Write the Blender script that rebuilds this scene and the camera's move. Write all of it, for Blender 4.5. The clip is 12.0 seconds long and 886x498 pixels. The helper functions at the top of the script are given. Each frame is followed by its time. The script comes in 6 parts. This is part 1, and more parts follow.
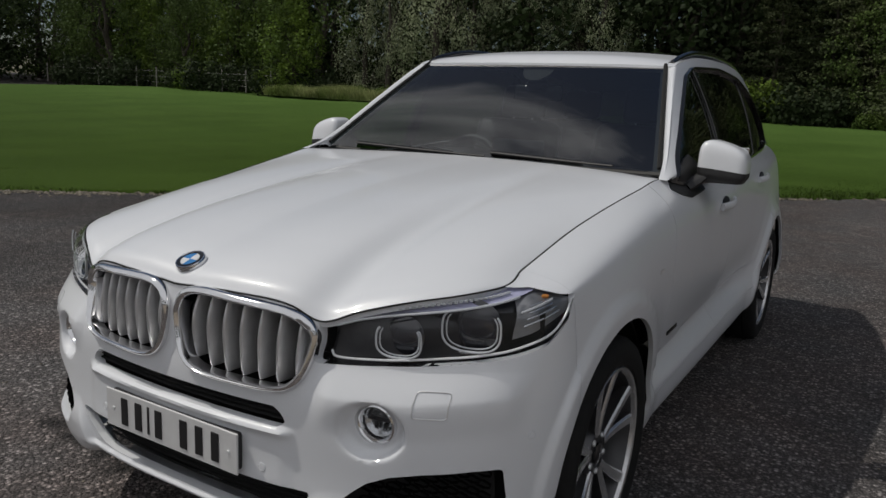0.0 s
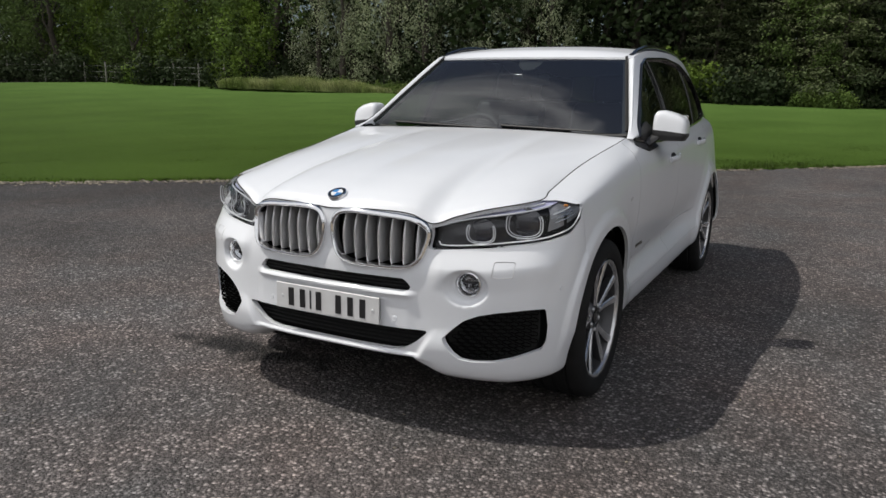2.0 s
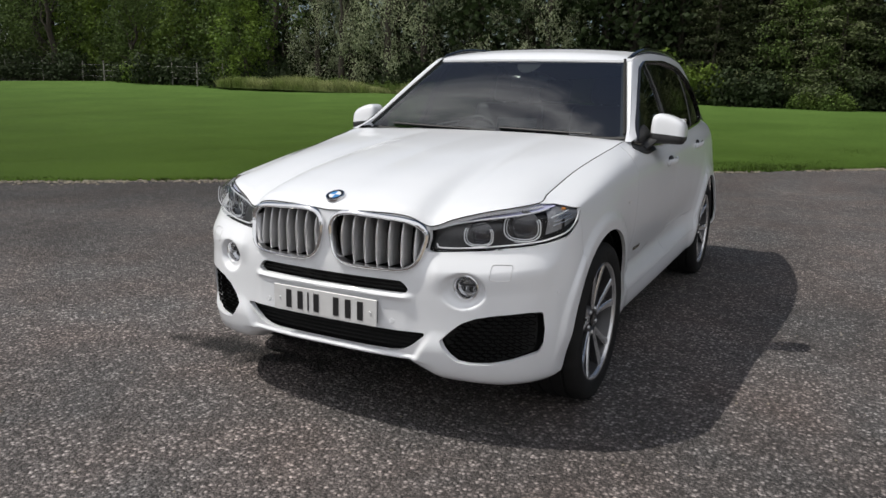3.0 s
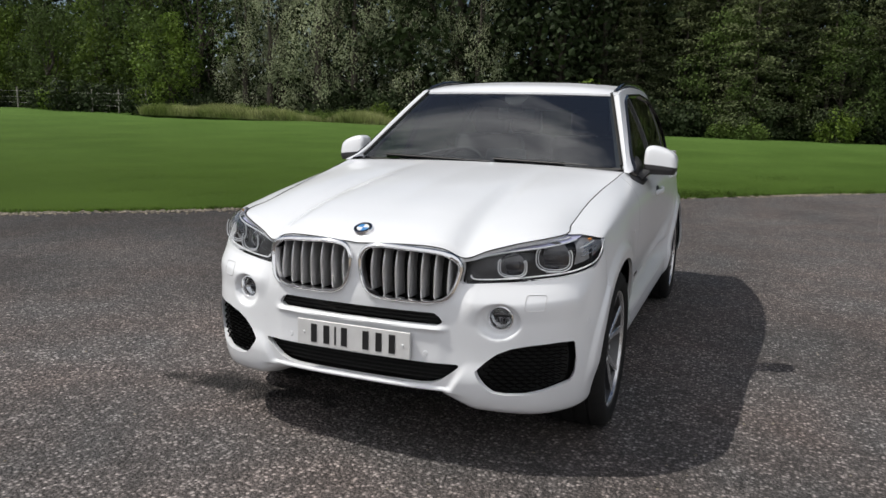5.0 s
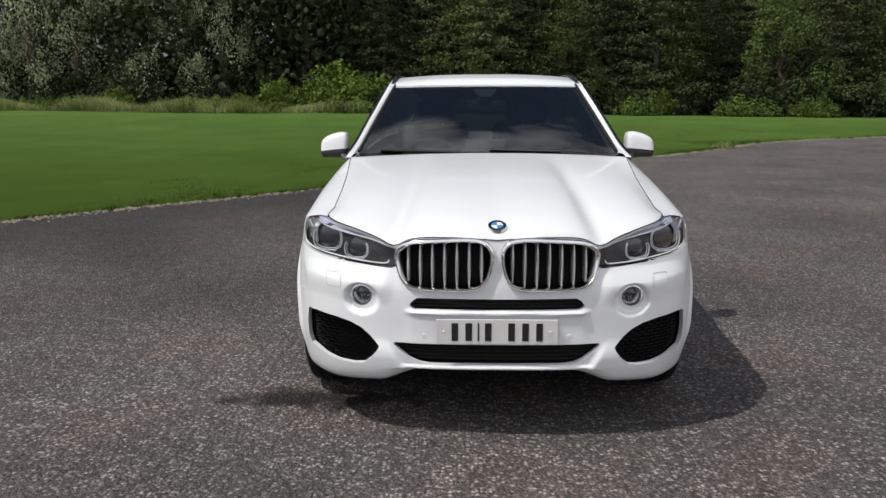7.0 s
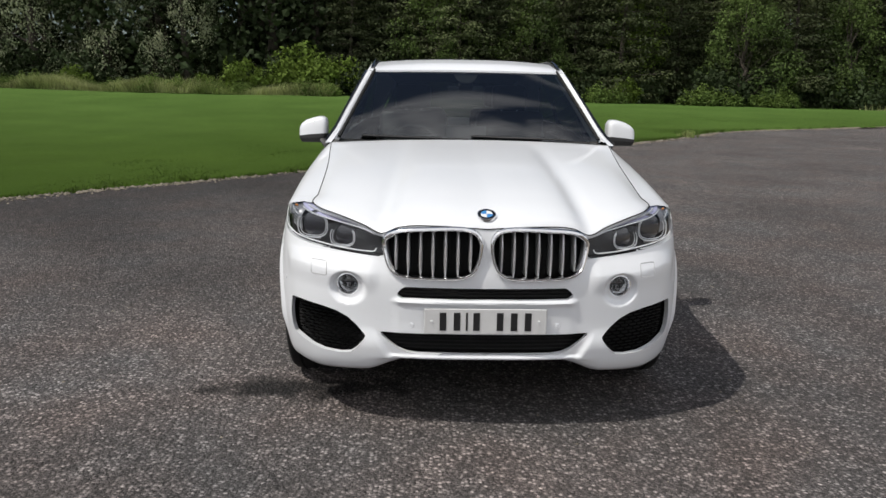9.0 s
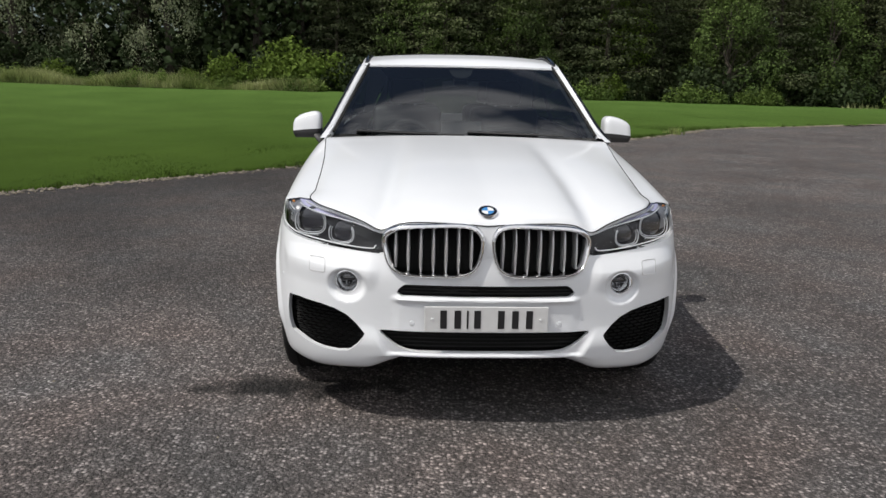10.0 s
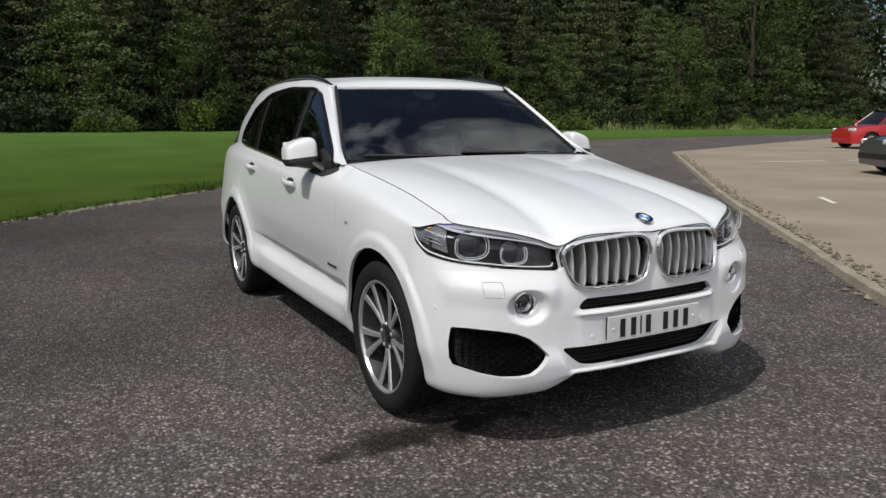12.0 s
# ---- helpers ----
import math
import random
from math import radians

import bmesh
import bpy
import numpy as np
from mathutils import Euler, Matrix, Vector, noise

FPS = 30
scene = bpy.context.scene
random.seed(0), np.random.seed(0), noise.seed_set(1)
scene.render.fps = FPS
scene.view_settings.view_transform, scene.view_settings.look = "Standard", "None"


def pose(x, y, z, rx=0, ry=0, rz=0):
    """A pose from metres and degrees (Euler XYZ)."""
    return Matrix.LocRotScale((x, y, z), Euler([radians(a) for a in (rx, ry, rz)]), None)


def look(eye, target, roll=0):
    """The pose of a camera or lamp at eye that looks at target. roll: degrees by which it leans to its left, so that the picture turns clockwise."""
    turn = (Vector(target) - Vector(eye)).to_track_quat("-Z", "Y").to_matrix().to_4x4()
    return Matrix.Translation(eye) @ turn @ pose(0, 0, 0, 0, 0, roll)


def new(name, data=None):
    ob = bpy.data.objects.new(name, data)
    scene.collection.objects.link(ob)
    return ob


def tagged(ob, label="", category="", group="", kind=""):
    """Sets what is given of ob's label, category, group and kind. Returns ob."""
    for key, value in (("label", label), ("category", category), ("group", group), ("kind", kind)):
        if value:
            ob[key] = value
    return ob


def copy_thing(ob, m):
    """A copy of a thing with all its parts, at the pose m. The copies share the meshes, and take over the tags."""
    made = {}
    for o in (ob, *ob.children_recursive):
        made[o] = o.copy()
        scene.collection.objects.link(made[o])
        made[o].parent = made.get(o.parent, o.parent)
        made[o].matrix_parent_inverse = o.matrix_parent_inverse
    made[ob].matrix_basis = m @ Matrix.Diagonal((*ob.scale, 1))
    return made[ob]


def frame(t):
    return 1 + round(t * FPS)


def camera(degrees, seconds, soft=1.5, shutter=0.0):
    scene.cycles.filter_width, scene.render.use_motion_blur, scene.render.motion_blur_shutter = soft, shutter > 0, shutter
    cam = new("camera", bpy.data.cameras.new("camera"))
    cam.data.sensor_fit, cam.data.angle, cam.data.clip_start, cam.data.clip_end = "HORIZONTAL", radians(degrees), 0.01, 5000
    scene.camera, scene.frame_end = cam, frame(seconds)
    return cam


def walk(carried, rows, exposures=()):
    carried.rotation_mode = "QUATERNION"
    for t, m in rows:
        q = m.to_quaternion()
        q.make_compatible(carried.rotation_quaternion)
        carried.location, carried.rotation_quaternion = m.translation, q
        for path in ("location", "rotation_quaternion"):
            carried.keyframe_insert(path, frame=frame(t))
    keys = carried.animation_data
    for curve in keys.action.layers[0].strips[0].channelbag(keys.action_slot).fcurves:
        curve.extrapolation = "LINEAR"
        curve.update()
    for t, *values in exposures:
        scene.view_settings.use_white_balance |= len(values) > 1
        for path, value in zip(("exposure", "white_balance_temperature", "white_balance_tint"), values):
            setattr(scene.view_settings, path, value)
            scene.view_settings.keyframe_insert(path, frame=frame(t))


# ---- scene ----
cam = camera(61.6, 12.0)
PATH = [
    (0, (1.561, -1.219, 1.39), (0.548, 0.462, 1.006), 2.5),
    (0.5, (1.674, -1.737, 1.375), (0.684, -0.044, 0.981), 2.3),
    (1, (1.733, -2.212, 1.358), (0.818, -0.477, 0.97), 1.8),
    (1.5, (1.783, -2.384, 1.371), (0.88, -0.649, 0.954), 1.2),
    (2, (1.795, -2.411, 1.365), (0.89, -0.675, 0.955), 1.1),
    (2.5, (1.796, -2.412, 1.37), (0.893, -0.675, 0.962), 1.3),
    (4.5, (1.769, -2.426, 1.381), (0.901, -0.672, 0.97), 1.6),
    (5, (1.423, -2.6, 1.385), (0.693, -0.768, 1.053), 1.6),
    (5.5, (0.919, -2.762, 1.382), (0.39, -0.86, 1.062), 0.7),
    (5.8, (0.611, -2.855, 1.398), (0.2, -0.926, 1.067), -0.5),
    (6, (0.415, -2.936, 1.414), (0.108, -0.988, 1.085), -1.1),
    (6.5, (0.031, -3.04, 1.446), (-0.099, -1.079, 1.079), -0.5),
    (7, (-0.139, -3.059, 1.457), (-0.197, -1.095, 1.08), -0.2),
    (9, (-0.244, -3.017, 1.464), (-0.205, -1.061, 1.048), 0.8),
    (9.5, (-0.249, -3.018, 1.468), (-0.199, -1.063, 1.048), 1.0),
    (10, (-0.308, -2.976, 1.458), (-0.229, -1.024, 1.033), 1.1),
    (10.5, (-0.755, -2.912, 1.425), (-0.459, -0.978, 1.012), 2.8),
    (11, (-1.335, -2.73, 1.395), (-0.786, -0.839, 1.043), 2.7),
    (11.5, (-1.872, -2.563, 1.403), (-1.109, -0.748, 1.05), 0.6),
    (12, (-2.264, -2.336, 1.38), (-1.343, -0.593, 1.04), -0.7),
]
walk(cam, [(t, look(eye, target, roll)) for t, eye, target, roll in PATH],
     exposures=[(0.0, -0.84), (0.5, -0.62), (1.0, -0.34), (1.5, -0.18), (2.0, -0.13), (2.5, -0.04), (4.5, 0.03), (7.0, -0.03), (10.0, -0.03), (11.0, -0.10), (12.0, -0.20)])

# ---------------------------------------------------------------- light
SUN_DIR = Vector((-0.73, -0.30, 1.22)).normalized()
sun_elev = math.asin(SUN_DIR.z)
sun_data = bpy.data.lights.new("sun", "SUN")
sun_data.energy, sun_data.angle, sun_data.color = 3.45, radians(0.6), (1.0, 0.955, 0.88)
sun = new("sun", sun_data)
sun.matrix_world = look(SUN_DIR * 60, (0, 0, 0))

world = bpy.data.worlds.new("sky")
world.use_nodes = True
scene.world = world
wn, wl = world.node_tree.nodes, world.node_tree.links
wn.clear()
sky = wn.new("ShaderNodeTexSky")
sky.sky_type, sky.sun_disc = "NISHITA", False
sky.sun_elevation, sky.sun_rotation = sun_elev, math.atan2(SUN_DIR.x, SUN_DIR.y)
coord = wn.new("ShaderNodeTexCoord")
cloud = wn.new("ShaderNodeTexNoise")
cloud.inputs["Scale"].default_value, cloud.inputs["Detail"].default_value = 8.0, 5.0
cloud.inputs["Roughness"].default_value = 0.56
cramp = wn.new("ShaderNodeValToRGB")
cramp.color_ramp.elements[0].position, cramp.color_ramp.elements[1].position = 0.32, 0.55
cmix = wn.new("ShaderNodeMixRGB")
cmix.inputs[2].default_value = (17.5, 17.7, 18.4, 1)
back = wn.new("ShaderNodeBackground")
back.inputs["Strength"].default_value = 0.053
wout = wn.new("ShaderNodeOutputWorld")
cmap = wn.new("ShaderNodeMapping")
cmap.inputs["Location"].default_value, cmap.inputs["Scale"].default_value = (0.6, 2.9, 8.1), (1.5, 1.0, 1.0)
wl.new(coord.outputs["Generated"], cmap.inputs["Vector"])
wl.new(cmap.outputs["Vector"], cloud.inputs["Vector"])
# the cloud bank thins out towards the woods
csep = wn.new("ShaderNodeSeparateXYZ")
wl.new(coord.outputs["Generated"], csep.inputs[0])
cthin = wn.new("ShaderNodeMath")
cthin.operation = "MULTIPLY_ADD"
cthin.inputs[1].default_value = -0.85
wl.new(csep.outputs[1], cthin.inputs[0])
wl.new(cloud.outputs["Fac"], cthin.inputs[2])
wl.new(cthin.outputs[0], cramp.inputs["Fac"])
wl.new(cramp.outputs["Color"], cmix.inputs[0])
wl.new(sky.outputs["Color"], cmix.inputs[1])
wl.new(cmix.outputs["Color"], back.inputs["Color"])
wl.new(back.outputs["Background"], wout.inputs["Surface"])


# ---------------------------------------------------------------- materials
def material(name, colour, rough=0.5, metal=0.0, vary=0.0, scale=8.0, bump=0.0, bump_scale=60.0, coat=0.0, coat_rough=0.03,
             specular=0.5, second=None, fine=0.0, fine_scale=90.0, by_object=0.0, by_island=0.0, translucent=0.0):
    """A procedural surface: base colour, varied at a coarse and a fine scale, with a fine relief."""
    m = bpy.data.materials.new(name)
    m.use_nodes = True
    n, l = m.node_tree.nodes, m.node_tree.links
    b = n["Principled BSDF"]
    b.inputs["Base Color"].default_value = (*colour, 1)
    b.inputs["Roughness"].default_value, b.inputs["Metallic"].default_value = rough, metal
    b.inputs["Coat Weight"].default_value, b.inputs["Coat Roughness"].default_value = coat, coat_rough
    b.inputs["Specular IOR Level"].default_value = specular
    tc = n.new("ShaderNodeTexCoord")
    value = None

    def noise_of(sc, detail=4.0):
        t = n.new("ShaderNodeTexNoise")
        t.inputs["Scale"].default_value, t.inputs["Detail"].default_value = sc, detail
        l.new(tc.outputs["Object"], t.inputs["Vector"])
        return t.outputs["Fac"]

    def scaled(sock, amount):
        a = n.new("ShaderNodeMapRange")
        a.inputs["From Min"].default_value, a.inputs["From Max"].default_value = 0.25, 0.75
        a.inputs["To Min"].default_value, a.inputs["To Max"].default_value = 1 - amount, 1 + amount
        l.new(sock, a.inputs["Value"])
        return a.outputs["Result"]

    def times(x, y):
        if x is None:
            return y
        a = n.new("ShaderNodeMath")
        a.operation = "MULTIPLY"
        l.new(x, a.inputs[0]), l.new(y, a.inputs[1])
        return a.outputs[0]

    if vary:
        value = times(value, scaled(noise_of(scale), vary))
    if fine:
        value = times(value, scaled(noise_of(fine_scale, 2.0), fine))
    if by_object:
        info = n.new("ShaderNodeObjectInfo")
        a = n.new("ShaderNodeMapRange")
        a.inputs["To Min"].default_value, a.inputs["To Max"].default_value = 1 - by_object, 1 + by_object
        l.new(info.outputs["Random"], a.inputs["Value"])
        value = times(value, a.outputs["Result"])
    if by_island:
        geo = n.new("ShaderNodeNewGeometry")
        a = n.new("ShaderNodeMapRange")
        a.inputs["To Min"].default_value, a.inputs["To Max"].default_value = 1 - by_island, 1 + by_island
        l.new(geo.outputs["Random Per Island"], a.inputs["Value"])
        value = times(value, a.outputs["Result"])
    source = None
    if second:
        mix = n.new("ShaderNodeMixRGB")
        mix.inputs[1].default_value, mix.inputs[2].default_value = (*colour, 1), (*second, 1)
        r = n.new("ShaderNodeMapRange")
        r.inputs["From Min"].default_value, r.inputs["From Max"].default_value = 0.38, 0.62
        l.new(noise_of(scale * 0.6), r.inputs["Value"])
        l.new(r.outputs["Result"], mix.inputs[0])
        source = mix.outputs[0]
    if value is not None:
        v = n.new("ShaderNodeVectorMath")
        v.operation = "MULTIPLY"
        if source:
            l.new(source, v.inputs[0])
        else:
            v.inputs[0].default_value = colour
        l.new(value, v.inputs[1])
        source = v.outputs[0]
    if source:
        l.new(source, b.inputs["Base Color"])
    if bump:
        bp = n.new("ShaderNodeBump")
        bp.inputs["Strength"].default_value, bp.inputs["Distance"].default_value = bump, 0.01
        l.new(noise_of(bump_scale), bp.inputs["Height"])
        l.new(bp.outputs["Normal"], b.inputs["Normal"])
    if translucent:
        tr = n.new("ShaderNodeBsdfTranslucent")
        if source:
            l.new(source, tr.inputs["Color"])
        else:
            tr.inputs["Color"].default_value = (*colour, 1)
        mx = n.new("ShaderNodeMixShader")
        mx.inputs[0].default_value = translucent
        l.new(b.outputs[0], mx.inputs[1]), l.new(tr.outputs[0], mx.inputs[2])
        l.new(mx.outputs[0], n["Material Output"].inputs["Surface"])
    return m


def glass(name, tint, ior=1.5, rough=0.0, boost=1.0):
    """Thin tinted glass: see-through, with a mirror gloss that grows at grazing angles."""
    m = bpy.data.materials.new(name)
    m.use_nodes = True
    n, l = m.node_tree.nodes, m.node_tree.links
    n.remove(n["Principled BSDF"])
    t, g, f, mx = (n.new("ShaderNodeBsdfTransparent"), n.new("ShaderNodeBsdfGlossy"), n.new("ShaderNodeLayerWeight"), n.new("ShaderNodeMixShader"))
    t.inputs["Color"].default_value = (*tint, 1)
    g.inputs["Roughness"].default_value = rough
    f.inputs["Blend"].default_value = 0.5
    base = ((ior - 1) / (ior + 1)) ** 2
    pw = n.new("ShaderNodeMath")
    pw.operation = "POWER"
    pw.inputs[1].default_value = 5.0
    l.new(f.outputs["Facing"], pw.inputs[0])
    sc = n.new("ShaderNodeMath")
    sc.operation, sc.use_clamp = "MULTIPLY_ADD", True
    sc.inputs[1].default_value, sc.inputs[2].default_value = (1 - base) * boost, base * boost
    l.new(pw.outputs[0], sc.inputs[0])
    l.new(sc.outputs[0], mx.inputs[0])
    l.new(t.outputs[0], mx.inputs[1]), l.new(g.outputs[0], mx.inputs[2])
    l.new(mx.outputs[0], n["Material Output"].inputs["Surface"])
    return m


def asphalt_material():
    m = bpy.data.materials.new("asphalt")
    m.use_nodes = True
    n, l = m.node_tree.nodes, m.node_tree.links
    b = n["Principled BSDF"]
    b.inputs["Roughness"].default_value = 0.82
    b.inputs["Specular IOR Level"].default_value = 0.35
    tc = n.new("ShaderNodeTexCoord")
    pos = tc.outputs["Object"]

    def vor(sc):
        t = n.new("ShaderNodeTexVoronoi")
        t.inputs["Scale"].default_value = sc
        l.new(pos, t.inputs["Vector"])
        return t

    def noi(sc, det=4.0, rg=0.5):
        t = n.new("ShaderNodeTexNoise")
        t.inputs["Scale"].default_value, t.inputs["Detail"].default_value, t.inputs["Roughness"].default_value = sc, det, rg
        l.new(pos, t.inputs["Vector"])
        return t

    def rng(sock, a0, a1, b0, b1):
        t = n.new("ShaderNodeMapRange")
        for k, v in zip(("From Min", "From Max", "To Min", "To Max"), (a0, a1, b0, b1)):
            t.inputs[k].default_value = v
        l.new(sock, t.inputs["Value"])
        return t.outputs["Result"]

    def math2(op, x, y):
        t = n.new("ShaderNodeMath")
        t.operation = op
        for i, s in enumerate((x, y)):
            if isinstance(s, (int, float)):
                t.inputs[i].default_value = s
            else:
                l.new(s, t.inputs[i])
        return t.outputs[0]

    chips, grit = vor(58.0), vor(140.0)
    sep = n.new("ShaderNodeSeparateColor")
    l.new(chips.outputs["Color"], sep.inputs[0])
    sep2 = n.new("ShaderNodeSeparateColor")
    l.new(grit.outputs["Color"], sep2.inputs[0])
    # a stone's tone: most are dark, some pale; bitumen in between
    tone = math2("POWER", sep.outputs[0], 3.2)
    tone2 = math2("POWER", sep2.outputs[1], 4.0)
    face = rng(chips.outputs["Distance"], 0.25, 0.62, 1.0, 0.12)
    shade = math2("ADD", math2("MULTIPLY", math2("MULTIPLY", tone, face), 0.33), math2("MULTIPLY", tone2, 0.11))
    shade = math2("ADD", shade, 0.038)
    patches = math2("MULTIPLY", rng(noi(0.55, 5.0).outputs["Fac"], 0.3, 0.7, 0.72, 1.22), rng(noi(6.0, 3.0).outputs["Fac"], 0.3, 0.7, 0.85, 1.15))
    shade = math2("MULTIPLY", shade, patches)
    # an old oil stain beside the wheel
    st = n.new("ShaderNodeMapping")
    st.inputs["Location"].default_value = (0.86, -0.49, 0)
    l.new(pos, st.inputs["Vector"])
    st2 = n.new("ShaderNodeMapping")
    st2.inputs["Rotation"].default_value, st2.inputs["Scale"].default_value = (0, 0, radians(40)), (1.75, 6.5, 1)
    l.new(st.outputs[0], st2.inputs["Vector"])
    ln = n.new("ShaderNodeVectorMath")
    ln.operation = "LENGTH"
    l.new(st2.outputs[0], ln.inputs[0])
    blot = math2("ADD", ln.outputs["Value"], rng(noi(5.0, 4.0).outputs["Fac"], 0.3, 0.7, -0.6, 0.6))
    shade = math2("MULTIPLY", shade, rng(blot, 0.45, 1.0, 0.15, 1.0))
    # darker asphalt in a ragged belt beside the lawn
    xyz = n.new("ShaderNodeSeparateXYZ")
    l.new(pos, xyz.inputs[0])
    belt = math2("ADD", math2("MULTIPLY", math2("ADD", math2("SUBTRACT", xyz.outputs[0], xyz.outputs[1]), 12.8), 0.71), rng(noi(0.5, 4.0).outputs["Fac"], 0.3, 0.7, -1.3, 1.3))
    belt = math2("MULTIPLY", rng(belt, 1.5, 8.0, 1.0, 0.0), rng(xyz.outputs[0], -3.0, 2.5, 1.0, 0.0))
    shade = math2("MULTIPLY", shade, math2("SUBTRACT", 1.0, math2("MULTIPLY", belt, 0.58)))
    tint = n.new("ShaderNodeCombineColor")
    warm = noi(1.3, 3.0).outputs["Fac"]
    l.new(math2("MULTIPLY", shade, rng(warm, 0.3, 0.7, 1.04, 1.21)), tint.inputs[0])
    l.new(shade, tint.inputs[1])
    l.new(math2("MULTIPLY", shade, rng(warm, 0.3, 0.7, 1.0, 0.93)), tint.inputs[2])
    l.new(tint.outputs[0], b.inputs["Base Color"])
    bp = n.new("ShaderNodeBump")
    bp.inputs["Strength"].default_value, bp.inputs["Distance"].default_value = 1.0, 0.010
    h = math2("ADD", rng(chips.outputs["Distance"], 0.0, 0.7, 1.0, 0.0), math2("MULTIPLY", rng(grit.outputs["Distance"], 0.0, 0.7, 1.0, 0.0), 0.4))
    l.new(h, bp.inputs["Height"])
    l.new(bp.outputs["Normal"], b.inputs["Normal"])
    return m


def lawn_material():
    """Mown grass, painted paler towards the wood for the light its far blades scatter."""
    m = material("lawn", (0.036, 0.066, 0.008), 0.9, second=(0.043, 0.076, 0.010), vary=0.10, scale=0.5, fine=0.40, fine_scale=38.0,
                 bump=1.0, bump_scale=70.0, specular=0.08)
    n, l = m.node_tree.nodes, m.node_tree.links
    b = n["Principled BSDF"]
    before = b.inputs["Base Color"].links[0].from_socket
    tc, xyz, far, far_tint, wave = (n.new("ShaderNodeTexCoord"), n.new("ShaderNodeSeparateXYZ"), n.new("ShaderNodeMapRange"), n.new("ShaderNodeMixRGB"), n.new("ShaderNodeTexNoise"))
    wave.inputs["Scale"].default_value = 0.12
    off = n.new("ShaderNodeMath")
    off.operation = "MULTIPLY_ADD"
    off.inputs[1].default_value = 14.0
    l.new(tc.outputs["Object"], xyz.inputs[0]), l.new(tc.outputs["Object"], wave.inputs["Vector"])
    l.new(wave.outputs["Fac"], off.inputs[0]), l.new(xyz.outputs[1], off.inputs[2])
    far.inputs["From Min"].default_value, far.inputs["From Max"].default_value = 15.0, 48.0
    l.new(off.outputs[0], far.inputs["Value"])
    far_tint.blend_type = "MULTIPLY"
    far_tint.inputs[2].default_value = (1.75, 1.75, 2.9, 1)
    l.new(far.outputs["Result"], far_tint.inputs[0]), l.new(before, far_tint.inputs[1])
    l.new(far_tint.outputs[0], b.inputs["Base Color"])
    return m


